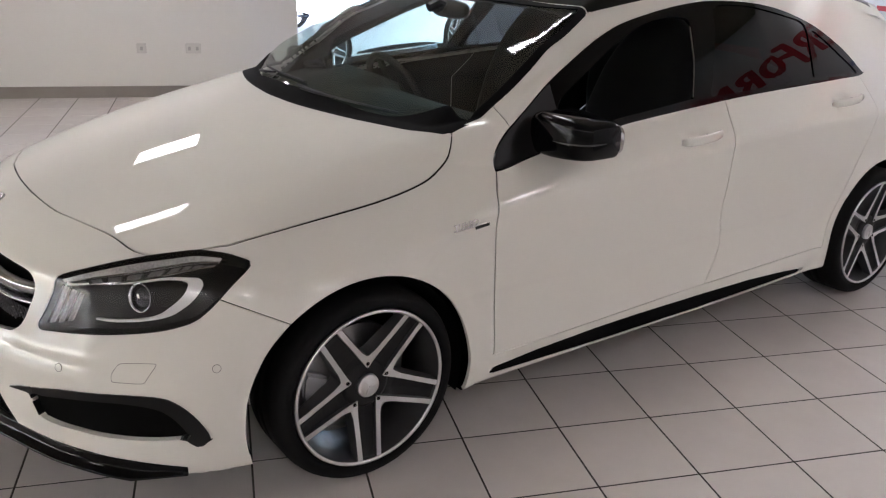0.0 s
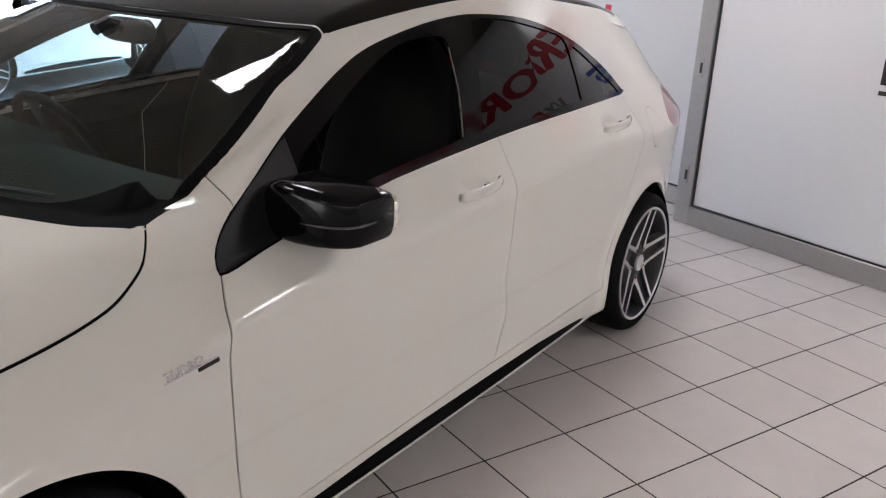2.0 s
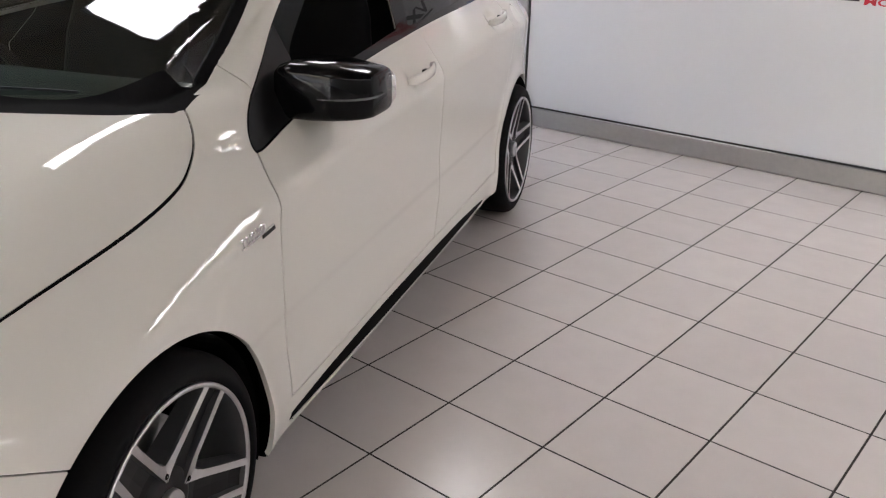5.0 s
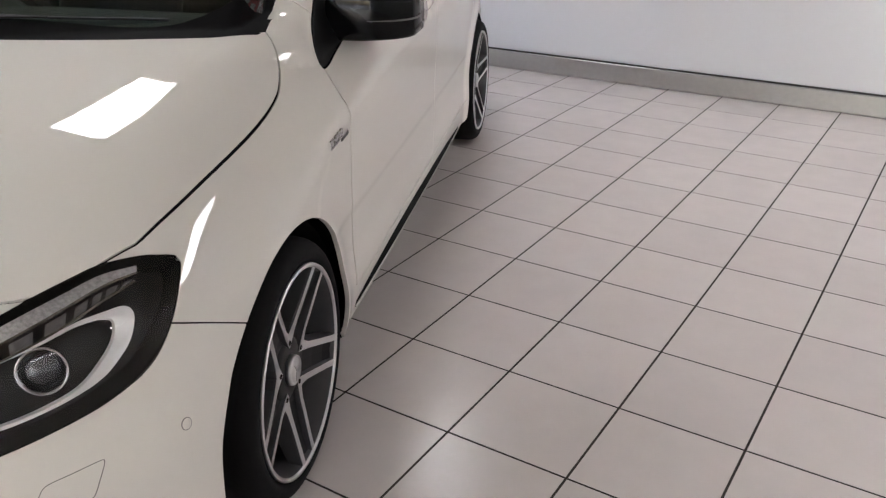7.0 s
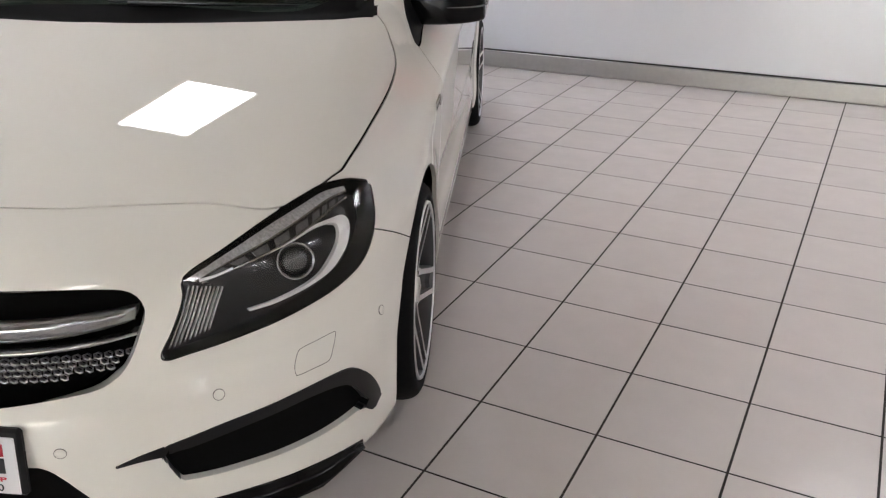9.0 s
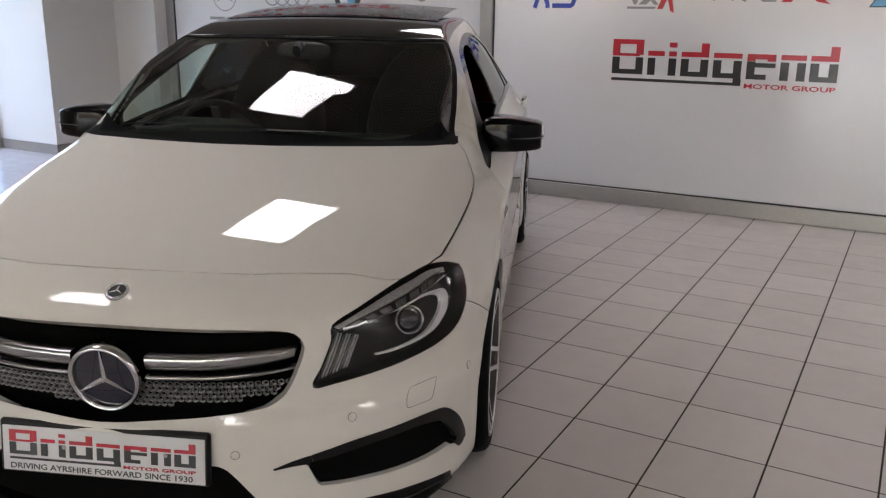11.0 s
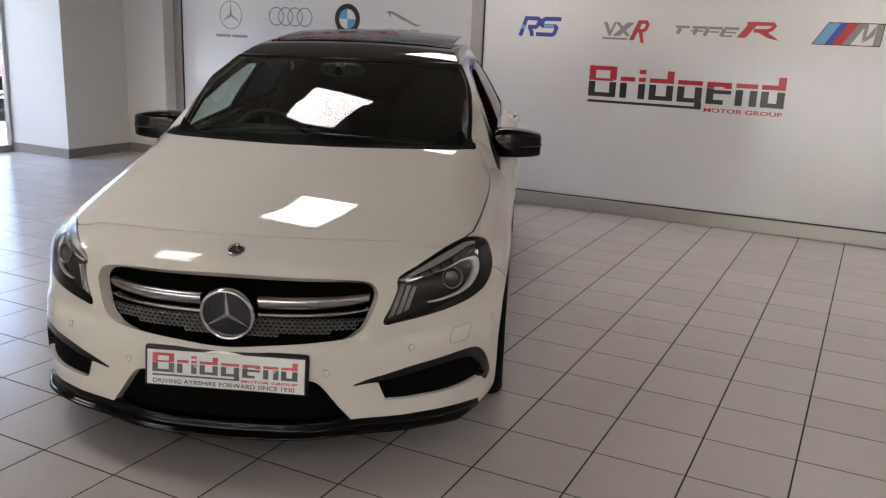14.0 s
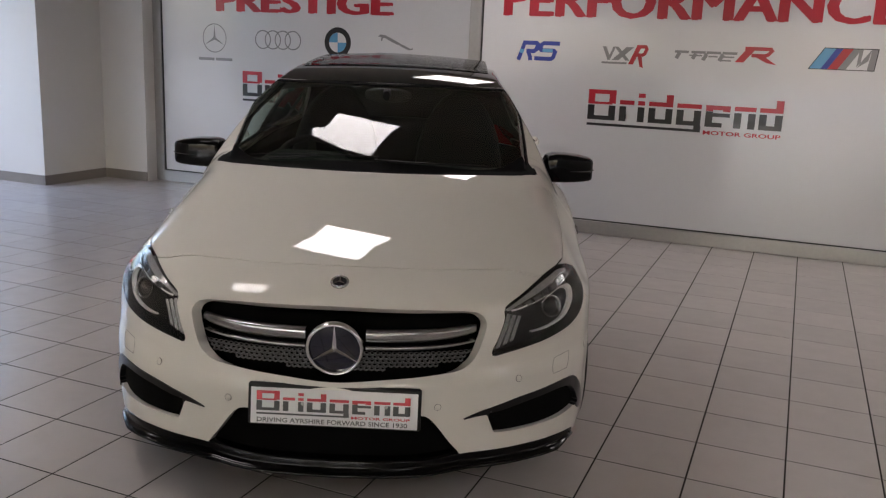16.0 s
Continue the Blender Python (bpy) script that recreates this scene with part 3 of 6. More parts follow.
def body_f(p):
    """Signed surface of the whole body (below zero inside)."""
    x, y, z = p[:, 0], p[:, 1], p[:, 2]
    s = np.abs(x)
    sx = s - side_x(y, z)
    fold = s - bonnet_fold(y)
    turn = 0.5 * (fold + np.sqrt(fold * fold + 0.0006))
    fade = np.clip((y + 0.78) / 0.2, 0, 1)
    top = z - (bonnet_mid(y) - (bonnet_drop(y) - 0.20 * fade * np.maximum(0.75 - bonnet_fold(y), 0)) * (s / 0.75) ** 2.4 - 0.20 * fade * turn)
    front = front_plan(s) + front_back(z) - y
    taper = 0.35 * np.clip(s - 0.45, 0, 1) ** 2 + 0.10 * s * s
    rear = y - (tail(z) - taper)
    hull = smax(smax(smax(sx, top, 0.07), front * 0.8, 0.05), rear, 0.09)
    hull = smax(hull, floor_line(y) - z, 0.016)
    edge = np.clip((s - 0.625) / 0.055, 0, 1)
    edge = edge * edge * (3 - 2 * edge)
    foot = np.clip((0.45 - y) / 0.2, 0, 1)
    sweep = (0.12 + 0.31 * np.maximum(edge, foot)) * s * s
    roof = (z - (roof_mid(y - sweep * np.clip((1.7 - y) / 1.2, 0, 1)) - (0.072 + 0.068 * edge) * s * s)) * 0.85
    cabin = smax(smax(sx, roof, 0.012), rear, 0.06)
    cabin = smax(cabin, 0.5 - z, 0.02)
    return smin(hull, cabin, 0.006)


def body_grad(p, e=2e-4):
    g = np.empty_like(p)
    for a in range(3):
        d = np.zeros(3)
        d[a] = e
        g[:, a] = (body_f(p + d) - body_f(p - d)) / (2 * e)
    return g


def settle(p, steps=3):
    for _ in range(steps):
        g = body_grad(p)
        step = (body_f(p) / np.maximum((g * g).sum(1), 1e-3))[:, None] * g
        length = np.linalg.norm(step, axis=1)[:, None]
        p = p - step * np.minimum(1, 0.02 / np.maximum(length, 1e-9))
    return p


def body_mesh(h=0.018):
    """Half of the body (x >= 0) as points and triangles on its surface."""
    nx, ny, nz = int(1.0 / h) + 2, int(4.75 / h), int(1.42 / h)
    ax = (np.arange(nx + 1) - 0.5) * h
    ay = -1.05 + np.arange(ny + 1) * h
    az = 0.08 + np.arange(nz + 1) * h
    gx, gy, gz = np.meshgrid(ax, ay, az, indexing="ij")
    inside = (body_f(np.stack([gx.ravel(), gy.ravel(), gz.ravel()], 1)) < 0).reshape(gx.shape)
    corner = [inside[i:nx + i, j:ny + j, k:nz + k] for i in (0, 1) for j in (0, 1) for k in (0, 1)]
    total = sum(c.astype(int) for c in corner)
    on = (total > 0) & (total < 8)
    index = -np.ones(on.shape, int)
    index[on] = np.arange(on.sum())
    i, j, k = np.nonzero(on)
    pts = np.stack([ax[i] + h / 2, ay[j] + h / 2, az[k] + h / 2], 1)
    quads = []
    for axis in range(3):
        a = np.swapaxes(inside, 0, axis)
        cells = np.swapaxes(index, 0, axis)
        flips = a[1:, 1:-1, 1:-1] != a[:-1, 1:-1, 1:-1]
        u, v, w = np.nonzero(flips)
        q = np.stack([cells[u, v, w], cells[u, v + 1, w], cells[u, v + 1, w + 1], cells[u, v, w + 1]], 1)
        quads.append(q[(q >= 0).all(1)])
    quads = np.concatenate(quads)
    mid = pts[:, 0] < h * 0.6
    pts = settle(pts, 6)
    # even the points out along the surface
    for _ in range(3):
        total = np.zeros_like(pts)
        count = np.zeros(len(pts))
        for a in range(4):
            for b in (1, 3):
                np.add.at(total, quads[:, a], pts[quads[:, (a + b) % 4]])
                np.add.at(count, quads[:, a], 1)
        pts = np.where(count[:, None] > 0, 0.5 * pts + 0.5 * total / np.maximum(count, 1)[:, None], pts)
        pts[mid, 0] = 0
        pts = settle(pts, 2)
        pts[mid, 0] = 0
    tris = np.concatenate([quads[:, [0, 1, 2]], quads[:, [0, 2, 3]]])
    a, b, c = pts[tris[:, 0]], pts[tris[:, 1]], pts[tris[:, 2]]
    n = np.cross(b - a, c - a)
    wrong = (n * body_grad((a + b + c) / 3)).sum(1) < 0
    tris[wrong] = tris[wrong][:, ::-1]
    return pts, tris


def smooth_line(points, n=6, closed=False):
    """More points on a smooth line through the given ones."""
    p = np.array(points, float)
    m = len(p)
    out = []
    for i in range(m if closed else m - 1):
        a, b, c, d = (p[(i + o) % m] if closed else p[min(max(i + o, 0), m - 1)] for o in (-1, 0, 1, 2))
        for t in np.arange(n) / n:
            out.append(0.5 * (2 * b + (c - a) * t + (2 * a - 5 * b + 4 * c - d) * t * t + (3 * b - a - 3 * c + d) * t ** 3))
    if not closed:
        out.append(p[-1])
    return np.array(out)


def line_dist(q, line, closed=False):
    """Distance from points to a line of points; inside of a closed one is negative."""
    best = np.full(len(q), 1e9)
    wind = np.zeros(len(q), bool)
    m = len(line)
    for i in range(m if closed else m - 1):
        a, b = line[i], line[(i + 1) % m]
        ab = b - a
        t = np.clip(((q - a) @ ab) / max(ab @ ab, 1e-12), 0, 1)
        best = np.minimum(best, np.hypot(*(q - a - t[:, None] * ab).T))
        if closed:
            cross = (a[1] > q[:, 1]) != (b[1] > q[:, 1])
            wind ^= cross & (q[:, 0] < a[0] + (q[:, 1] - a[1]) * ab[0] / (ab[1] if ab[1] else 1e-12))
    return np.where(wind, -best, best) if closed else best


def clip_mesh(pts, tris, g):
    """Split the triangles along g = 0."""
    g = np.where(np.abs(g) < 2e-5, 2e-5, g)
    pos = g > 0
    n = pos[tris].sum(1)
    keep = tris[(n == 0) | (n == 3)]
    mix = tris[(n == 1) | (n == 2)]
    if not len(mix):
        return pts, tris
    p3 = pos[mix]
    lone = np.where((p3.sum(1) == 1)[:, None], p3, ~p3).argmax(1)
    r = np.arange(len(mix))
    a, b, c = mix[r, lone], mix[r, (lone + 1) % 3], mix[r, (lone + 2) % 3]
    edges = np.sort(np.concatenate([np.stack([a, b], 1), np.stack([a, c], 1)]), 1)
    uniq, inv = np.unique(edges, axis=0, return_inverse=True)
    inv = inv.ravel()
    ga, gb = g[uniq[:, 0]], g[uniq[:, 1]]
    t = (ga / (ga - gb))[:, None]
    fresh = pts[uniq[:, 0]] * (1 - t) + pts[uniq[:, 1]] * t
    ab, ac = len(pts) + inv[:len(mix)], len(pts) + inv[len(mix):]
    tris = np.concatenate([keep, np.stack([a, ab, ac], 1), np.stack([ab, b, c], 1), np.stack([ab, c, ac], 1)])
    return np.concatenate([pts, fresh]), tris


# ---------------------------------------------------------------- the car: body panels
car = tagged(new("car"), "cream white five-door hatchback with black roof and mirrors", "car")
car.matrix_world = pose(-1.0114, -0.6295, 0, 0, 0, 21.55)

V, T = body_mesh()


def uz(p):
    return np.stack([(p[:, 0] + p[:, 1]) * 0.70711, p[:, 2]], 1)


def away(p, mask, f):
    """A distance worked out where the mask holds, and 1 elsewhere."""
    out = np.ones(len(p))
    if mask.any():
        out[mask] = f(p[mask])
    return out


LAMP = smooth_line([(0.335, 0.721), (0.300, 0.739), (0.262, 0.749), (0.206, 0.755), (0.150, 0.751), (0.043, 0.735), (-0.066, 0.708), (-0.150, 0.678), (-0.161, 0.640), (-0.192, 0.581), (-0.217, 0.543), (-0.209, 0.528), (-0.165, 0.533), (-0.045, 0.547), (0.090, 0.564), (0.165, 0.577), (0.225, 0.598), (0.268, 0.635), (0.306, 0.682)], 4, True)
GRILLE = smooth_line([(-0.2, 0.689), (0.0, 0.688), (0.152, 0.686), (0.299, 0.683), (0.400, 0.676), (0.440, 0.669), (0.461, 0.656), (0.473, 0.630), (0.466, 0.595), (0.446, 0.542), (0.425, 0.514), (0.389, 0.495), (0.319, 0.487), (0.237, 0.480), (0.139, 0.473), (0.0, 0.464), (-0.2, 0.477)], 4, True)
INTAKE = np.concatenate([smooth_line([(0.490, 0.367), (0.515, 0.372), (0.550, 0.380), (0.586, 0.388), (0.657, 0.397), (0.715, 0.402), (0.760, 0.402), (0.791, 0.394), (0.811, 0.370), (0.826, 0.335), (0.836, 0.288), (0.836, 0.262), (0.825, 0.246)], 4), smooth_line([(0.815, 0.262), (0.805, 0.273), (0.750, 0.272), (0.690, 0.273), (0.620, 0.275), (0.566, 0.277), (0.520, 0.281), (0.508, 0.287)], 3), [(0.486, 0.345)]])
HOLE = smooth_line([(0.490, 0.347), (0.530, 0.353), (0.600, 0.366), (0.680, 0.376), (0.735, 0.377), (0.775, 0.366), (0.795, 0.343), (0.810, 0.308), (0.813, 0.276), (0.754, 0.268), (0.691, 0.269), (0.629, 0.271), (0.566, 0.273), (0.522, 0.277), (0.510, 0.285)], 3, True)
LOWER = np.array([(-0.3, 0.366), (0.262, 0.366), (0.288, 0.362), (0.306, 0.352), (0.330, 0.323), (0.369, 0.266), (0.404, 0.222), (0.40, 0.05), (-0.3, 0.05)])
BONNET = np.concatenate([smooth_line([(-0.3, -0.678), (0.0, -0.703), (0.25, -0.688), (0.38, -0.656), (0.54, -0.604), (0.636, -0.572), (0.70, -0.510)], 4), smooth_line([(0.751, -0.368), (0.762, -0.27), (0.769, -0.19), (0.778, -0.05), (0.784, 0.09), (0.784, 0.19), (0.776, 0.255), (0.748, 0.328), (0.705, 0.366)], 4), smooth_line([(0.70, 0.338), (0.635, 0.276), (0.52, 0.230), (0.38, 0.188), (0.2, 0.155), (0.0, 0.141), (-0.3, 0.172)], 4)])
COWL = np.concatenate([[(-0.3, 0.05), (0.3, 0.05), (0.6, 0.2)], [(0.712, 0.350), (0.700, 0.43)], smooth_line([(0.66, 0.395), (0.54, 0.290), (0.39, 0.232), (0.2, 0.197), (0.0, 0.183), (-0.3, 0.214)], 4)])
SCREEN = np.concatenate([smooth_line([(-0.3, 0.195), (0.0, 0.165), (0.2, 0.178), (0.39, 0.212), (0.54, 0.268), (0.69, 0.385)], 4), smooth_line([(0.694, 0.41), (0.679, 0.505), (0.673, 0.607), (0.658, 0.739), (0.632, 0.867), (0.592, 0.998)], 5), smooth_line([(0.588, 1.004), (0.45, 0.961), (0.30, 0.935), (0.15, 0.918), (0.0, 0.911), (-0.3, 0.935)], 4)])
GLASS_FRONT = smooth_line([(-0.3, 0.230), (0.0, 0.200), (0.2, 0.214), (0.39, 0.249), (0.54, 0.308), (0.660, 0.425), (0.664, 0.50), (0.658, 0.61), (0.643, 0.739), (0.616, 0.867), (0.578, 0.972), (0.560, 0.974), (0.44, 0.934), (0.30, 0.911), (0.15, 0.895), (0.0, 0.888), (-0.3, 0.911)], 4, True)
ROOF = np.concatenate([smooth_line([(-0.3, 0.941), (0.0, 0.917), (0.15, 0.924), (0.30, 0.941), (0.45, 0.967), (0.588, 1.010)], 4), smooth_line([(0.582, 1.08), (0.566, 1.4), (0.556, 2.0), (0.535, 2.6), (0.51, 2.95)], 5), [(0.3, 3.00), (-0.3, 3.02)]])
DLO = smooth_line([(0.455, 0.882), (0.468, 0.917), (0.520, 0.964), (0.616, 1.025), (0.735, 1.096), (0.870, 1.159), (1.003, 1.214), (1.135, 1.256), (1.300, 1.288), (1.470, 1.313), (1.637, 1.326), (1.800, 1.322), (1.960, 1.307), (2.120, 1.275), (2.290, 1.216), (2.440, 1.128), (2.528, 1.048), (2.540, 1.018), (2.350, 1.012), (2.180, 1.008), (1.790, 0.997), (1.565, 0.986), (1.430, 0.977), (1.150, 0.958), (0.995, 0.945), (0.650, 0.900), (0.470, 0.866)], 4, True)
WIN_F = np.concatenate([smooth_line([(0.738, 0.940), (0.738, 1.010), (0.775, 1.050), (0.930, 1.126), (1.090, 1.198), (1.250, 1.253), (1.380, 1.273), (1.455, 1.273), (1.492, 1.252), (1.470, 1.174), (1.430, 1.078), (1.400, 1.004)], 4), [(1.188, 0.985), (1.0, 0.970)]])
WIN_R = np.concatenate([smooth_line([(1.488, 1.003), (1.560, 1.130), (1.615, 1.228), (1.655, 1.302), (1.780, 1.310), (1.900, 1.299), (2.100, 1.262), (2.208, 1.228), (2.190, 1.140), (2.160, 1.036)], 4), [(1.9, 1.020), (1.7, 1.011)]])
WIN_Q = smooth_line([(2.195, 1.034), (2.215, 1.100), (2.245, 1.196), (2.300, 1.180), (2.410, 1.102), (2.500, 1.028), (2.400, 1.030)], 5, True)
SEAM_F = smooth_line([(0.460, 0.872), (0.424, 0.808), (0.408, 0.740), (0.408, 0.688), (0.420, 0.530), (0.434, 0.377), (0.434, 0.283)], 5)
SEAM_R = smooth_line([(1.568, 0.990), (1.530, 0.890), (1.512, 0.835), (1.509, 0.690), (1.501, 0.575), (1.530, 0.455), (1.500, 0.370), (1.466, 0.303)], 5)
SEAM_B = smooth_line([(2.50, 1.03), (2.52, 0.93), (2.50, 0.82), (2.42, 0.66), (2.335, 0.52), (2.285, 0.42), (2.262, 0.308)], 5)
SEAM_S = smooth_line([(0.432, 0.282), (1.05, 0.296), (1.445, 0.304), (2.262, 0.306)], 5)
SEAM_L = smooth_line([(-0.450, 0.662), (-0.36, 0.616), (-0.262, 0.562)], 5)
SEAM_A = np.array([(0.545, 1.05), (0.545, 0.90)])
TAIL_LAMP = smooth_line([(2.89, 0.885), (3.04, 0.962), (3.2, 0.985), (3.5, 0.96), (3.5, 0.83), (3.1, 0.82), (2.97, 0.84)], 4, True)
SILL_STRIP = np.array([(0.425, 0.222), (0.440, 0.236), (0.62, 0.252), (0.90, 0.264), (1.10, 0.266), (1.50, 0.263), (1.77, 0.257), (2.00, 0.242), (2.14, 0.228), (2.16, 0.220), (2.12, 0.207), (1.90, 0.205), (1.5, 0.201), (1.0, 0.202), (0.85, 0.204), (0.62, 0.207), (0.45, 0.209), (0.428, 0.213)])


def on_side(p):
    return (p[:, 0] > 0.45) & (p[:, 1] > -0.45)


def side_line(line, gap=0.0022, lo=0.2):
    return lambda p: away(p, on_side(p) & (p[:, 2] > lo), lambda p: line_dist(p[:, 1:], line) - gap)


def side_shape(line):
    return lambda p: away(p, on_side(p), lambda p: line_dist(p[:, 1:], line, True))


def nose_shape(line, limit=-0.25):
    return lambda p: away(p, (p[:, 1] < limit), lambda p: line_dist(p[:, [0, 2]], line, True))


def top_shape(line, low, hi=9):
    return lambda p: away(p, (p[:, 2] > low) & (p[:, 1] > -0.75) & (p[:, 2] < hi), lambda p: line_dist(p[:, :2], line, True))


def ring(cy, cz, r):
    return lambda p: away(p, on_side(p), lambda p: np.hypot(p[:, 1] - cy, p[:, 2] - cz) - r)




g_of = {
    "arch_f": ring(-0.030, 0.281, 0.366), "arch_r": ring(2.668, 0.285, 0.362),
    "lamp": lambda p: away(p, (p[:, 1] < -0.2) & (p[:, 0] > 0.4) & (p[:, 2] > 0.45), lambda p: line_dist(uz(p), LAMP, True)),
    "grille": nose_shape(GRILLE, -0.6), "intake": nose_shape(INTAKE), "hole": nose_shape(HOLE), "lower": nose_shape(LOWER, -0.6),
    "bonnet": top_shape(BONNET, 0.60), "screen": top_shape(SCREEN, 0.85), "glass": top_shape(GLASS_FRONT, 0.85), "cowl": top_shape(COWL, 0.85),
    "roof": top_shape(ROOF, 1.1), "dlo": side_shape(DLO), "win_f": side_shape(WIN_F), "win_r": side_shape(WIN_R), "win_q": side_shape(WIN_Q),
    "seam_f": side_line(SEAM_F), "seam_r": side_line(SEAM_R, 0.0016), "seam_b": side_line(SEAM_B, 0.0016), "seam_s": side_line(SEAM_S, 0.0016),
    "seam_l": side_line(SEAM_L, 0.0015), "seam_a": side_line(SEAM_A, 0.0016, 0.9),
    "fuel": lambda p: away(p, on_side(p), lambda p: np.abs(np.hypot(p[:, 1] - 2.70, p[:, 2] - 0.872) - 0.078) - 0.0014),
    "tail": lambda p: away(p, (p[:, 0] > 0.3) & (p[:, 1] > 2.6), lambda p: line_dist(p[:, 1:], TAIL_LAMP, True)),
    "sill": side_shape(SILL_STRIP),
    "sail": lambda p: np.maximum(side_shape(DLO)(p) + 0.004, p[:, 1] - 0.742),
    "edge_in": lambda p: top_shape(BONNET, 0.60)(p) + 0.0022, "edge_out": lambda p: top_shape(BONNET, 0.60)(p) - 0.0022,
}
signed = [
    lambda p: away(p, on_side(p) & (p[:, 2] > 0.2), lambda p: p[:, 1] - np.interp(p[:, 2], SEAM_F[::-1, 1], SEAM_F[::-1, 0])),
    lambda p: away(p, on_side(p) & (p[:, 2] > 0.2), lambda p: p[:, 1] - np.interp(p[:, 2], SEAM_R[::-1, 1], SEAM_R[::-1, 0])),
    lambda p: away(p, on_side(p) & (p[:, 2] > 0.2), lambda p: p[:, 1] - np.interp(p[:, 2], SEAM_B[::-1, 1], SEAM_B[::-1, 0])),
    lambda p: away(p, on_side(p), lambda p: p[:, 2] - np.interp(p[:, 1], SEAM_S[:, 0], SEAM_S[:, 1])),
    lambda p: away(p, on_side(p), lambda p: p[:, 2] - np.interp(p[:, 1], SEAM_L[:, 0], SEAM_L[:, 1])),
    lambda p: away(p, on_side(p) & (p[:, 2] > 0.9), lambda p: p[:, 1] - 0.545),
    lambda p: away(p, on_side(p), lambda p: np.hypot(p[:, 1] - 2.70, p[:, 2] - 0.872) - 0.078),
]
for f in signed:
    V, T = clip_mesh(V, T, f(V))
for name in g_of:
    if name != "bonnet":
        V, T = clip_mesh(V, T, g_of[name](V))
V = settle(V, 2)
V[np.abs(V[:, 0]) < 1e-3, 0] = 0
NRM = body_grad(V)
NRM /= np.linalg.norm(NRM, axis=1)[:, None]
CEN = V[T].mean(1)
G = {k: f(CEN) for k, f in g_of.items()}




def split_side(line, q):
    """True where a point lies behind a line that runs from top to bottom."""
    ys = np.interp(q[:, 2], line[::-1, 1], line[::-1, 0])
    return q[:, 1] > ys


gap = (G["seam_f"] < 0) | (G["seam_r"] < 0) | (G["seam_b"] < 0) | (G["seam_s"] < 0) | (G["seam_l"] < 0) | (G["seam_a"] < 0) | (G["fuel"] < 0) | ((G["edge_in"] > 0) & (G["edge_out"] < 0))
left = np.ones(len(T), bool)
left &= ~((G["arch_f"] < 0) | (G["arch_r"] < 0))
R = {}


def take(key, mask):
    global left
    R[key] = left & mask
    left = left & ~mask


take("underside", CEN[:, 2] < floor_line(CEN[:, 1]) + 0.004)
take("lamp", G["lamp"] < 0)
take("grille", G["grille"] < 0)
take("hole", G["hole"] < 0)
take("blade", G["intake"] < 0)
take("lower", G["lower"] < 0)
take("win_f", (G["dlo"] < 0) & (G["win_f"] < 0))
take("win_r", (G["dlo"] < 0) & (G["win_r"] < 0))
take("win_q", (G["dlo"] < 0) & (G["win_q"] < 0))
take("sail", G["sail"] < 0)
take("frame", G["dlo"] < 0)
take("glass", G["glass"] < 0)
take("bonnet_skin", G["edge_in"] < 0)
take("cowl", (G["cowl"] < 0) | (G["screen"] < 0))
take("roof", G["roof"] < 0)
take("tail", G["tail"] < 0)
take("gap", gap)
take("sill_strip", G["sill"] < 0)
behind_f, behind_r, behind_b = (split_side(s, CEN) for s in (SEAM_F, SEAM_R, SEAM_B))
above_sill = CEN[:, 2] > np.interp(CEN[:, 1], SEAM_S[:, 0], SEAM_S[:, 1])
under_belt = CEN[:, 2] < belt(CEN[:, 1]) + 0.01
doors = (CEN[:, 0] > 0.5) & above_sill & under_belt & behind_f & ~behind_b
take("door_f", doors & ~behind_r)
take("door_r", doors & behind_r)
take("bumper", (CEN[:, 1] < -0.2) & ((CEN[:, 2] < np.interp(CEN[:, 1], SEAM_L[:, 0], SEAM_L[:, 1])) & (CEN[:, 1] < 0) | ((CEN[:, 1] < -0.5) | (CEN[:, 0] < 0.6)) & (G["edge_out"] > 0)))
take("fender", (CEN[:, 1] < 0.55) & (CEN[:, 0] > 0.5) & (CEN[:, 2] < 1.0) & ~((CEN[:, 1] > 0.44) & (CEN[:, 2] < 0.5)))
take("shell", np.ones(len(T), bool))


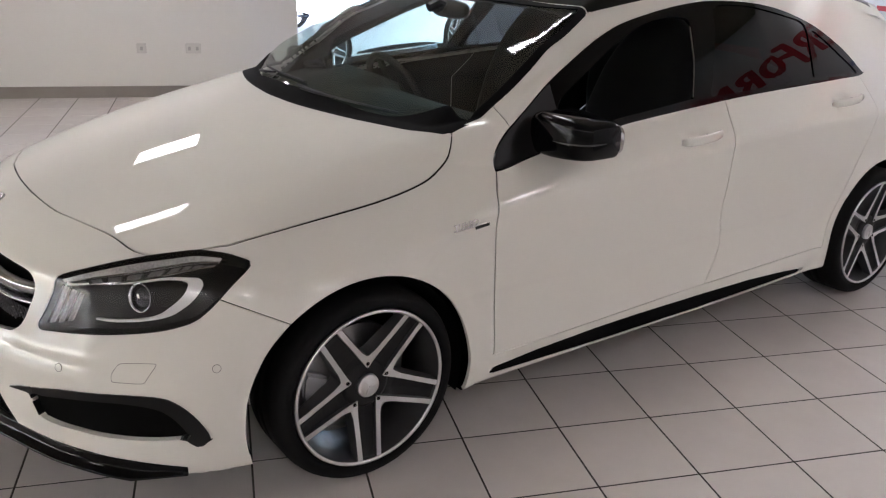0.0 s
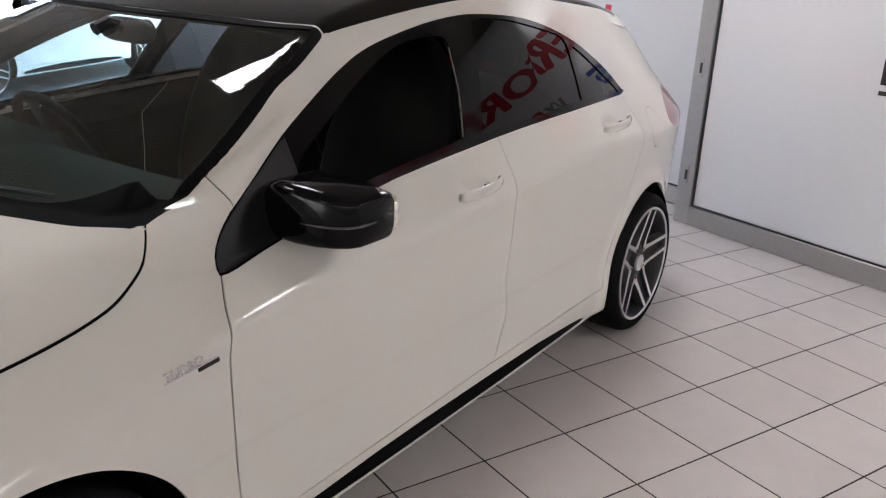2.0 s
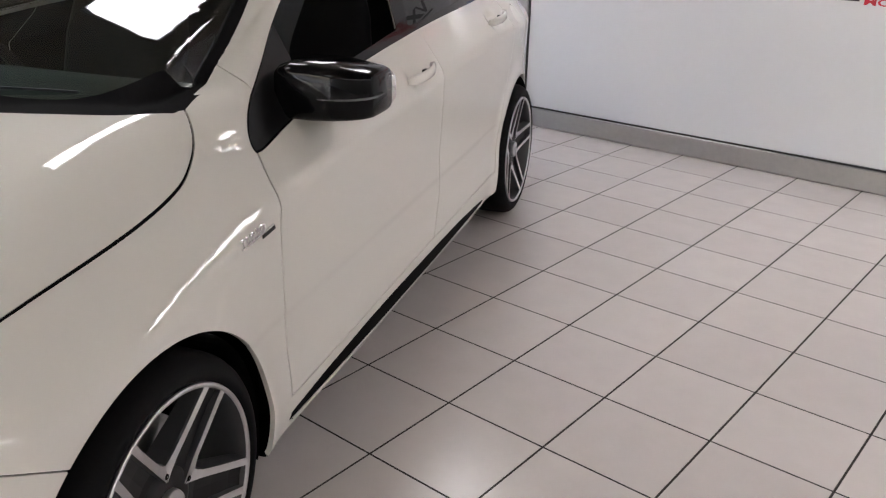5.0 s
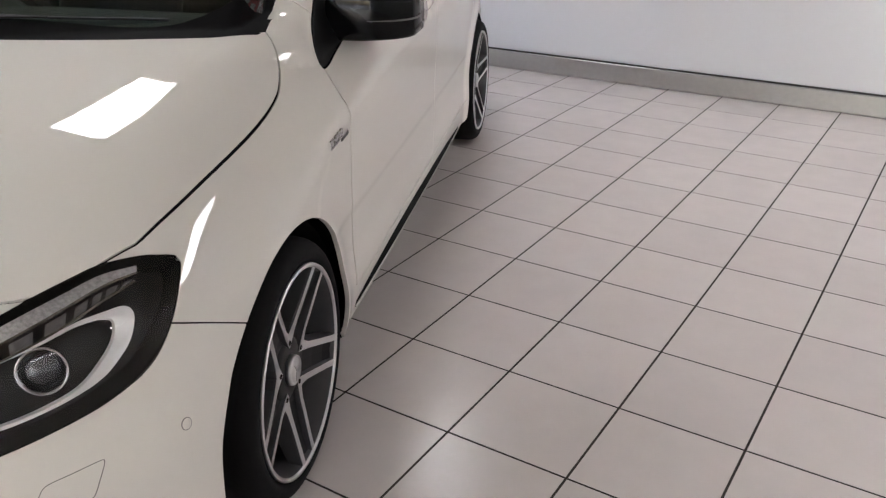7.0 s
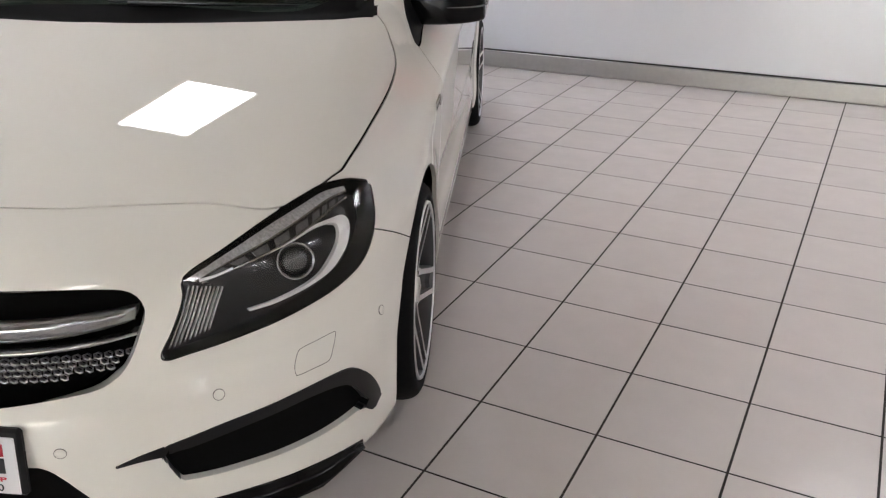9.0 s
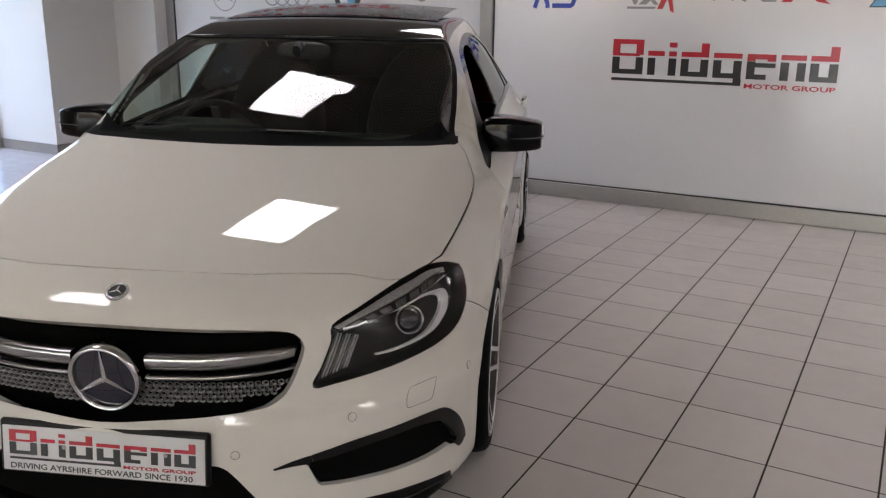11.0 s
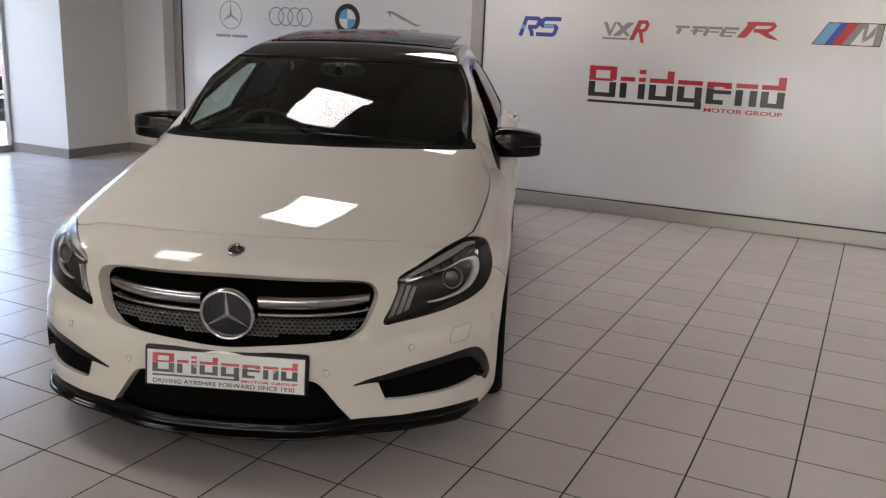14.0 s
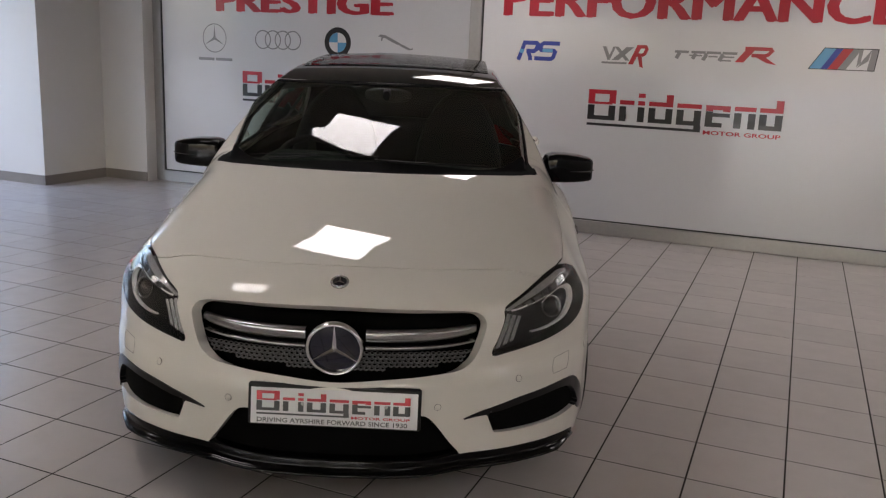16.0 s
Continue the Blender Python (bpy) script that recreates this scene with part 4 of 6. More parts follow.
def shell(name, key, material, parent, sides, thick=0.012, sink=0.0, label="", rim=True):
    """Body skin of a region as a mesh: sides 1 left, -1 right, 0 both halves joined."""
    tris = T[R[key]]
    used, inv = np.unique(tris, return_inverse=True)
    tris = inv.reshape(-1, 3)
    pts, nrm = V[used] - NRM[used] * sink, NRM[used]
    if rim and thick:
        e = np.concatenate([tris[:, [0, 1]], tris[:, [1, 2]], tris[:, [2, 0]]])
        _, where, count = np.unique(np.sort(e, 1), axis=0, return_index=True, return_counts=True)
        b = e[where[count == 1]]
        b = b[~((np.abs(pts[b[:, 0], 0]) < 1e-4) & (np.abs(pts[b[:, 1], 0]) < 1e-4))]
        ends, binv = np.unique(b, return_inverse=True)
        b = binv.reshape(-1, 2)
        run = np.zeros((len(ends), 3))
        for c in (0, 1):
            np.add.at(run, b[:, c], pts[ends[b[:, 1]]] - pts[ends[b[:, 0]]])
        out = np.cross(run, nrm[ends])
        out /= np.maximum(np.linalg.norm(out, axis=1), 1e-9)[:, None]
        n0 = len(pts)
        pts = np.concatenate([pts, pts[ends], pts[ends] - nrm[ends] * thick])
        nrm = np.concatenate([nrm, out, out])
        m = len(ends)
        tris = np.concatenate([tris, np.stack([n0 + b[:, 1], n0 + b[:, 0], n0 + m + b[:, 0]], 1), np.stack([n0 + b[:, 1], n0 + m + b[:, 0], n0 + m + b[:, 1]], 1)])
    flip = np.array([-1, 1, 1])
    if sides == 0:
        tris = np.concatenate([tris, tris[:, ::-1] + len(pts)])
        pts, nrm = np.concatenate([pts, pts * flip]), np.concatenate([nrm, nrm * flip])
    elif sides < 0:
        tris, pts, nrm = tris[:, ::-1], pts * flip, nrm * flip
    me = bpy.data.meshes.new(name)
    me.from_pydata(pts.tolist(), [], tris.tolist())
    me.polygons.foreach_set("use_smooth", [True] * len(me.polygons))
    me.normals_split_custom_set_from_vertices(nrm.tolist())
    me.materials.append(material)
    ob = new(name, me)
    ob.parent = parent
    if label:
        ob["label"] = label
    return ob


shell("bonnet", "bonnet_skin", M_paint, car, 0)
shell("front_bumper", "bumper", M_paint, car, 0, thick=0.045)
shell("body_shell", "shell", M_paint, car, 0)
shell("inner_lining", "shell", M_lining, car, 0, rim=False, sink=0.025, label="dark inner body lining")
shell("underside", "underside", M_black, car, 0, rim=False)
shell("roof_panel", "roof", M_gloss_black, car, 0, label="gloss black glass roof")
shell("cowl", "cowl", M_cowl, car, 0, label="black cowl and windscreen surround")
shell("windscreen", "glass", M_glass, car, 0, rim=False, sink=0.003, label="clear windscreen glass").visible_shadow = False
shell("lower_intake", "lower", M_black, car, 0, sink=0.04, rim=False, label="black lower air intake")
tagged(shell("shut_line", "gap", M_black, car, 0, sink=0.006, rim=False, label="dark panel gaps"), kind="stuff")
for sd in (1, -1):
    shell("front_fender", "fender", M_paint, car, sd)
    shell("front_door", "door_f", M_paint, car, sd)
    shell("rear_door", "door_r", M_paint, car, sd)
    shell("door_lining", "door_f", M_lining, car, sd, rim=False, sink=0.035, label="dark inner door lining")
    shell("door_lining", "door_r", M_lining, car, sd, rim=False, sink=0.035, label="dark inner door lining")
    shell("window_frame", "frame", M_mirror, car, sd, label="gloss black window surround")
    shell("mirror_triangle", "sail", M_trim, car, sd, label="matt black trim triangle at the mirror")
    shell("rear_side_window", "win_r", M_tint, car, sd, rim=False, sink=0.004, label="dark tinted glass").visible_shadow = False
    shell("quarter_window", "win_q", M_tint, car, sd, rim=False, sink=0.004, label="dark tinted glass").visible_shadow = False
    shell("sill_insert", "sill_strip", M_black, car, sd, sink=0.004, rim=False, label="black sill insert")
    shell("tail_lamp", "tail", M_red_lens, car, sd, label="red tail lamp lens")
    shell("intake_recess", "hole", M_black, car, sd, sink=0.016, rim=False)
    shell("intake_blade", "blade", M_blade, car, sd, thick=0.03, sink=-0.004, label="gloss black intake blade")
    if sd < 0:
        shell("door_window", "win_f", M_glass, car, sd, rim=False, sink=0.004).visible_shadow = False


# ---------------------------------------------------------------- small builders
def tube(bm, pts, r, n=8, flat=1.0, up=(0, 0, 1)):
    """A round or flattened rod along points."""
    pts = [Vector(p) for p in pts]
    rows = []
    for i, p in enumerate(pts):
        d = (pts[min(i + 1, len(pts) - 1)] - pts[max(i - 1, 0)]).normalized()
        a = d.cross(Vector(up)).normalized()
        b = a.cross(d).normalized()
        rad = r[i] if isinstance(r, (list, tuple)) else r
        rows.append([bm.verts.new(p + a * (rad * math.cos(2 * math.pi * k / n)) + b * (rad * flat * math.sin(2 * math.pi * k / n))) for k in range(n)])
    for u, v in zip(rows, rows[1:]):
        for k in range(n):
            bm.faces.new((u[k], u[(k + 1) % n], v[(k + 1) % n], v[k]))
    bm.faces.new(rows[0][::-1])
    bm.faces.new(rows[-1])
    return bm


def blob(bm, c, size, e=2.6, n=20, shape=None):
    """A rounded box (superellipsoid) of that half size."""
    rows = []
    f = lambda v: math.copysign(abs(v) ** (2 / e), v)
    for i in range(n + 1):
        t = math.pi * (i / n - 0.5)
        row = []
        for k in range(2 * n):
            q = math.pi * k / n
            p = Vector((f(math.cos(t)) * f(math.cos(q)), f(math.cos(t)) * f(math.sin(q)), f(math.sin(t))))
            if shape:
                p = shape(p)
            row.append(bm.verts.new(Vector(c) + Vector((p.x * size[0], p.y * size[1], p.z * size[2]))))
        rows.append(row)
    for u, v in zip(rows, rows[1:]):
        for k in range(2 * n):
            bm.faces.new((u[k], u[(k + 1) % (2 * n)], v[(k + 1) % (2 * n)], v[k]))
    bmesh.ops.remove_doubles(bm, verts=bm.verts, dist=1e-5)
    bmesh.ops.recalc_face_normals(bm, faces=bm.faces)
    return bm


def nose_points(us, zs, depths):
    """Places inside the headlamp, by their run round the corner, height and depth."""
    us, zs, depths = (np.asarray(a, float) for a in (us, zs, depths))
    lo, hi = np.full(len(us), 0.3), np.full(len(us), 1.2)
    for _ in range(16):
        v = (lo + hi) / 2
        out = body_f(np.stack([(us + v) * 0.70711, (us - v) * 0.70711, zs], 1)) > 0
        hi, lo = np.where(out, v, hi), np.where(out, lo, v)
    q = np.stack([(us + lo) * 0.70711, (us - lo) * 0.70711, zs], 1)
    n = body_grad(q)
    n /= np.linalg.norm(n, axis=1)[:, None]
    return q - n * depths[:, None], n


def nose_point(u, z, depth):
    q, n = nose_points([u], [z], [depth])
    return Vector(q[0]), Vector(n[0])


def flip_m(sd):
    return Matrix.Diagonal((sd, 1, 1, 1))


def sided(bm, sd):
    if sd < 0:
        bmesh.ops.transform(bm, matrix=flip_m(-1), verts=bm.verts)
        bmesh.ops.reverse_faces(bm, faces=bm.faces)
    return bm


# ---------------------------------------------------------------- wheels
def wheel(y, turn, sd):
    w = new("wheel")
    w.parent = car
    w.location = (0.892 * sd, y, 0.3005)
    w.rotation_euler = (radians(turn), 0, 0 if sd > 0 else math.pi)
    prof = [(0.236, -0.19), (0.255, -0.203), (0.300, -0.205), (0.317, -0.195), (0.3225, -0.172), (0.3228, -0.145), (0.317, -0.143), (0.317, -0.137), (0.323, -0.135), (0.323, -0.105), (0.317, -0.103), (0.317, -0.097), (0.3228, -0.095), (0.3225, -0.050), (0.3190, -0.034), (0.310, -0.020), (0.298, -0.010), (0.280, -0.004), (0.266, -0.003), (0.256, -0.005), (0.250, -0.010), (0.243, -0.016), (0.236, -0.026)]
    prof = [(q if q < 0.25 else 0.25 + (q - 0.25) * 0.685, a) for q, a in prof]
    part("tyre", lathe(bmesh.new(), prof, 72, closed=True), M_rubber, w, "black rubber tyre", True)
    lip = [(0.2430, -0.030), (0.2445, -0.012), (0.2435, -0.007), (0.240, -0.005), (0.2355, -0.006), (0.233, -0.010), (0.231, -0.030), (0.224, -0.060), (0.220, -0.18), (0.243, -0.19)]
    part("rim", lathe(bmesh.new(), lip, 72, closed=True), M_rim, w, "dark grey alloy rim", True)
    part("rim_edge", lathe(bmesh.new(), [(0.2445, -0.008), (0.2430, -0.0030), (0.2375, -0.0025), (0.2335, -0.006), (0.2350, -0.010)], 72, closed=True), M_machined, w, "machined bright rim edge", True)
    part("brake_disc", lathe(bmesh.new(), [(0.07, -0.13), (0.165, -0.13), (0.165, -0.105), (0.09, -0.105), (0.07, -0.095)], 48, closed=True), M_disc, w, "grey steel brake disc")
    part("hub", lathe(bmesh.new(), [(0.001, -0.036), (0.062, -0.036), (0.076, -0.043), (0.082, -0.075), (0.082, -0.12), (0.001, -0.12)], 40), M_web, w, "", True)
    cap = part("hub_cap", lathe(bmesh.new(), [(0.001, -0.020), (0.026, -0.021), (0.030, -0.024), (0.033, -0.022), (0.035, -0.026), (0.036, -0.036), (0.001, -0.038)], 40), M_machined, w, "bright round hub cap", True)
    for k in range(3):
        a = radians(90 + 120 * k)
        m = Matrix.Rotation(a, 4, 'X')
        part("cap_ray", slab(bmesh.new(), [(-0.003, 0.003), (0.003, 0.003), (0.0006, 0.025), (-0.0006, 0.025)], -0.0205, -0.0185, Matrix(((0, 0, 1, 0), (1, 0, 0, 0), (0, 1, 0, 0), (0, 0, 0, 1))) if k == 0 else m @ Matrix.Rotation(radians(-90), 4, 'X') @ Matrix(((0, 0, 1, 0), (1, 0, 0, 0), (0, 1, 0, 0), (0, 0, 0, 1)))), M_machined, cap)
    meshes = {}
    # one arm of the star, beside the pair's centre line: (inner edge, outer edge) as offset and radius, front face, depth
    arm = (((0.0310, 0.045), (0.0540, 0.0735), -0.0330, 0.05), ((0.0308, 0.066), (0.0500, 0.0830), -0.0318, 0.05), ((0.0300, 0.095), (0.0455, 0.101), -0.0290, 0.05), ((0.0278, 0.145), (0.0425, 0.148), -0.0205, 0.045), ((0.0250, 0.200), (0.0400, 0.203), -0.0115, 0.038), ((0.0235, 0.2335), (0.0400, 0.2345), -0.0058, 0.03))
    for k in range(5):
        a = 72 * k
        for e in (-1, 1):
            if e not in meshes:
                bm = bmesh.new()
                rows = []
                for (i0, r0), (o0, r1), front, deep in arm:
                    rows.append([bm.verts.new(p) for p in ((front - 0.004, e * (i0 - 0.0008), r0), (front - 0.0012, e * i0, r0), (front - 0.0012, e * o0, r1), (front - 0.005, e * (o0 + 0.0016), r1), (front - deep, e * (o0 + 0.004), r1), (front - deep, e * (i0 - 0.002), r0))])
                for u, v in zip(rows, rows[1:]):
                    for j in range(6):
                        bm.faces.new((u[j], u[(j + 1) % 6], v[(j + 1) % 6], v[j]))
                bmesh.ops.recalc_face_normals(bm, faces=bm.faces)
                sp = part("spoke", bm, M_rim, w, "dark grey spoke side")
                bm = bmesh.new()
                rows = []
                for (i0, r0), (o0, r1), front, deep in arm:
                    rows.append([bm.verts.new(p) for p in ((front, e * i0, r0), (front, e * o0, r1), (front - 0.0015, e * o0, r1), (front - 0.0015, e * i0, r0))])
                for u, v in zip(rows, rows[1:]):
                    for j in range(4):
                        bm.faces.new((u[j], u[(j + 1) % 4], v[(j + 1) % 4], v[j]))
                bmesh.ops.recalc_face_normals(bm, faces=bm.faces)
                fc = part("spoke_face", bm, M_machined, sp, "machined bright spoke face")
                meshes[e] = (sp.data, fc.data)
                sp.rotation_euler = (radians(a), 0, 0)
            else:
                sp = new("spoke", meshes[e][0])
                sp.parent = w
                sp.rotation_euler = (radians(a), 0, 0)
                fc = new("spoke_face", meshes[e][1])
                fc.parent = sp
        # recessed black web between the two arms of a pair
        if "web" not in meshes:
            bm = bmesh.new()
            rows = [[bm.verts.new(p) for p in ((f, -h, r), (f - 0.003, 0, r), (f, h, r), (f - 0.02, h, r), (f - 0.02, -h, r))] for r, h, f in ((0.030, 0.031, -0.041), (0.095, 0.033, -0.042), (0.15, 0.030, -0.035), (0.200, 0.028, -0.026), (0.2335, 0.026, -0.016))]
            for u, v in zip(rows, rows[1:]):
                for j in range(5):
                    bm.faces.new((u[j], u[(j + 1) % 5], v[(j + 1) % 5], v[j]))
            bmesh.ops.recalc_face_normals(bm, faces=bm.faces)
            wb = part("spoke_web", bm, M_web, w, "black web between twin spokes")
            meshes["web"] = wb.data
        else:
            wb = new("spoke_web", meshes["web"])
            wb.parent = w
        wb.rotation_euler = (radians(a), 0, 0)
        bm = bmesh.new()
        m = Matrix.Rotation(radians(a + 36), 4, 'X')
        lathe(bm, [(0.001, -0.0315), (0.0055, -0.0315), (0.0068, -0.034)], 14, m=m @ Matrix.Translation((0, 0, 0.068)))
        part("bolt", bm, M_black, w)
    return w


def caliper(y, ang, sd):
    bm = bmesh.new()
    pts = [(0.185 * math.cos(t), 0.185 * math.sin(t)) for t in np.linspace(-0.55, 0.55, 9)] + [(0.105 * math.cos(t), 0.105 * math.sin(t)) for t in np.linspace(0.5, -0.5, 7)]
    slab(bm, pts, -0.145, -0.075, Matrix.Rotation(radians(ang), 4, 'X') @ Matrix(((0, 0, 1, 0), (1, 0, 0, 0), (0, 1, 0, 0), (0, 0, 0, 1))))
    bmesh.ops.bevel(bm, geom=list(bm.edges), offset=0.008, segments=2, affect='EDGES')
    c = part("brake_caliper", sided(bm, sd), M_caliper, car, "dark grey brake caliper")
    c.location = (0.892 * sd, y, 0.3005)
    bm = bmesh.new()
    lathe(bm, [(r, a) for r, a in ((0.350, -0.35), (0.358, -0.03))], 64)
    bmesh.ops.delete(bm, geom=[v for v in bm.verts if v.co.z < -0.13], context='VERTS')
    q = part("arch_liner", sided(bm, sd), M_black, car, "black wheel arch liner")
    q.location = (0.882 * sd, y - 0.014, 0.283)


for sd in (1, -1):
    wheel(-0.019, 34.5 if sd > 0 else 10, sd)
    wheel(2.668, 64 if sd > 0 else 18, sd)
    caliper(-0.019, 190, sd)
    caliper(2.668, 0, sd)

# chassis block behind the wheels, so that nothing is seen through
part("engine_block", boxes(((-0.52, -0.66, 0.18), (0.52, 0.42, 0.60))), M_black, car)
part("floor_pan", boxes(((-0.80, 0.42, 0.222), (0.80, 2.25, 0.36))), M_black, car)
part("boot_floor", boxes(((-0.52, 2.25, 0.23), (0.52, 3.25, 0.60))), M_black, car)

# ---------------------------------------------------------------- car: lamps, grille, mirrors, plate
def ribbon(pts, width, material, parent, name, label="", sd=1):
    """A flat band that follows the lamp's face at a depth: (u, z, depth) points."""
    line = smooth_line(pts, 5)
    m = len(line)
    us, zs, ds = [], [], []
    for i, (u, z, dep) in enumerate(line):
        a, b = line[max(i - 1, 0)], line[min(i + 1, m - 1)]
        t = Vector((b[0] - a[0], b[1] - a[1])).normalized()
        w = width * (0.35 + 0.65 * math.sin(math.pi * (0.12 + 0.76 * i / (m - 1))))
        for e, dd in ((-1, 0.004), (-0.6, 0.0), (0.6, 0.0), (1, 0.004), (1, 0.008), (-1, 0.008)):
            us.append(u - t.y * w * e * 0.5)
            zs.append(z + t.x * w * e * 0.5)
            ds.append(dep + dd)
    q, n = nose_points(us, zs, ds)
    bm = bmesh.new()
    vs = [bm.verts.new(p) for p in q]
    for i in range(m - 1):
        for j in range(6):
            bm.faces.new((vs[6 * i + j], vs[6 * i + (j + 1) % 6], vs[6 * i + 6 + (j + 1) % 6], vs[6 * i + 6 + j]))
    bm.faces.new(vs[:6])
    bm.faces.new(vs[-6:])
    bmesh.ops.recalc_face_normals(bm, faces=bm.faces)
    return part(name, sided(bm, sd), material, parent, label, True)


def strip(upper, lower, depth, thick, material, parent, name, label="", sd=1):
    """A band between two lines on the lamp's face, set in by a depth."""
    p, q = smooth_line(upper, 5), smooth_line(lower, 5)
    n = len(p)
    us = np.concatenate([p[:, 0], q[:, 0], q[:, 0], p[:, 0]])
    zs = np.concatenate([p[:, 1], q[:, 1], q[:, 1], p[:, 1]])
    pts, _ = nose_points(us, zs, [depth] * (2 * n) + [depth + thick] * (2 * n))
    bm = bmesh.new()
    vs = [bm.verts.new(c) for c in pts]
    for i in range(n - 1):
        for j in range(4):
            k = (j + 1) % 4
            bm.faces.new((vs[j * n + i], vs[k * n + i], vs[k * n + i + 1], vs[j * n + i + 1]))
    bm.faces.new([vs[j * n] for j in range(4)])
    bm.faces.new([vs[j * n + n - 1] for j in range(4)])
    bmesh.ops.recalc_face_normals(bm, faces=bm.faces)
    return part(name, sided(bm, sd), material, parent, label)


def headlamp(sd):
    lamp = shell("headlamp", "lamp", M_clear, car, sd, rim=False, label="clear headlamp cover over a black housing")
    lamp.visible_shadow = False
    shell("housing", "lamp", M_lamp_dark, lamp, sd, rim=False, sink=0.055, label="dark grey lamp housing")
    q, n = nose_points(list(LAMP[:, 0]), list(LAMP[:, 1]), [0.005] * len(LAMP))
    bm = bmesh.new()
    tube(bm, [tuple(p) for p in q] + [tuple(q[0])], 0.0035, 6)
    edge = LAMP.mean(0) + (LAMP - LAMP.mean(0)) * 0.982
    q, n = nose_points(list(edge[:, 0]), list(edge[:, 1]), [0.003] * len(LAMP))
    inner, n = nose_points(list(edge[:, 0]), list(edge[:, 1]), [0.060] * len(LAMP))
    a, b = [bm.verts.new(p) for p in q], [bm.verts.new(p) for p in inner]
    for i in range(len(a)):
        bm.faces.new((a[i], a[(i + 1) % len(a)], b[(i + 1) % len(a)], b[i]))
    part("gasket", sided(bm, sd), M_black, lamp, "black lamp edge seal", True)
    # projector: ring and ball lens
    p, n = nose_point(0.078, 0.652, 0.030)
    n = (n + Vector((-0.25, -0.35, 0))).normalized()
    m = Matrix.Translation(p) @ n.to_track_quat('X', 'Z').to_matrix().to_4x4()
    part("projector_ring", sided(lathe(bmesh.new(), [(0.031, -0.010), (0.036, -0.004), (0.0385, 0.000), (0.0375, 0.002), (0.034, 0.0), (0.029, -0.012)], 36, closed=True, m=m), sd), M_silver, lamp, "bright ring round the projector", True)
    bm = bmesh.new()
    blob(bm, (0, 0, 0), (0.016, 0.027, 0.027), 2.0, 12)
    bmesh.ops.transform(bm, matrix=m @ Matrix.Translation((-0.012, 0, 0)), verts=bm.verts)
    part("projector_lens", sided(bm, sd), M_lens, lamp, "dark glass projector lens", True)
    # daylight guide: a thick hook that thins towards its foot
    hook_out = [(0.185, 0.711), (0.222, 0.708), (0.236, 0.693), (0.228, 0.667), (0.206, 0.637), (0.166, 0.608), (0.100, 0.592), (0.020, 0.583), (-0.043, 0.582)]
    hook_in = [(0.182, 0.704), (0.198, 0.697), (0.200, 0.682), (0.190, 0.660), (0.162, 0.630), (0.124, 0.606), (0.060, 0.593), (0.000, 0.588), (-0.045, 0.586)]
    strip(hook_out, hook_in, 0.022, 0.010, M_drl, lamp, "light_guide", "white curved light guide", sd)
    strip([(0.190, 0.711), (0.141, 0.711), (0.070, 0.699), (0.005, 0.687)], [(0.185, 0.704), (0.138, 0.706), (0.070, 0.695), (0.005, 0.685)], 0.022, 0.006, M_drl, lamp, "upper_light_guide", "white thin light guide", sd)
    # led band under the upper edge: clear ribbed top, bright lines, a row of cells
    top = [(0.262, 0.742), (0.206, 0.748), (0.150, 0.744), (0.043, 0.728), (-0.066, 0.701), (-0.146, 0.671)]
    mid = [(0.258, 0.734), (0.204, 0.736), (0.148, 0.730), (0.042, 0.711), (-0.062, 0.688), (-0.134, 0.664)]
    low = [(0.250, 0.727), (0.196, 0.722), (0.140, 0.712), (0.040, 0.692), (-0.050, 0.675), (-0.122, 0.660)]
    strip(top, mid, 0.012, 0.006, M_lamp_clear, lamp, "led_band", "clear ribbed led band", sd)
    strip([(u, z + 0.0012) for u, z in mid], [(u, z - 0.0012) for u, z in mid], 0.010, 0.004, M_silver, lamp, "bright_line", "", sd)
    strip([(u, z + 0.0010) for u, z in low], [(u, z - 0.0014) for u, z in low], 0.011, 0.004, M_silver, lamp, "bright_line", "", sd)
    mm, ll = smooth_line(mid, 6), smooth_line(low, 6)
    for i in range(9):
        a, b = 1 + 3 * i, 3 + 3 * i
        strip([tuple(mm[k] - (0, 0.003)) for k in range(a, b + 1)], [tuple(ll[k] + (0, 0.003)) for k in range(a, b + 1)], 0.017, 0.004, M_led_cell, lamp, "led", "", sd)
    strip([(-0.060, 0.677), (-0.095, 0.670), (-0.125, 0.668)], [(-0.060, 0.673), (-0.095, 0.666), (-0.125, 0.662)], 0.008, 0.004, M_drl, lamp, "side_light", "small white side light", sd)
    for i in range(9):
        ribbon([(-0.144 + i * 0.0075, 0.658 - i * 0.002, 0.012 + 0.001 * i), (-0.168 + i * 0.0080, 0.605, 0.014 + 0.001 * i), (-0.200 + i * 0.0095, 0.545 + i * 0.0025, 0.014 + 0.001 * i)], 0.0045, M_lamp_clear if i % 3 else M_silver, lamp, "fin", "", sd)


M_lamp_dark = vary(material("lamp_housing", (0.007, 0.007, 0.008), 0.35, Specular_IOR_Level=0.3), 80, 0.2, 0.05)
M_led_cell = vary(material("led_cell", (0.32, 0.32, 0.33), 0.12, 0.6), 60, 0.5, 0.05)
M_lens = material("projector_glass", (0.015, 0.016, 0.02), 0.03, Coat_Weight=1.0)
M_drl = material("light_guide", (0.88, 0.88, 0.88), 0.2)
M_lamp_clear = vary(material("ribbed_clear_plastic", (0.78, 0.78, 0.80), 0.12, 0.35), 160, 0.7, 0.10)
for sd in (1, -1):
    headlamp(sd)


# grille
def grille_y(s, z):
    return float(front_plan(np.array([abs(s)]))[0] + front_back(np.array([z]))[0])


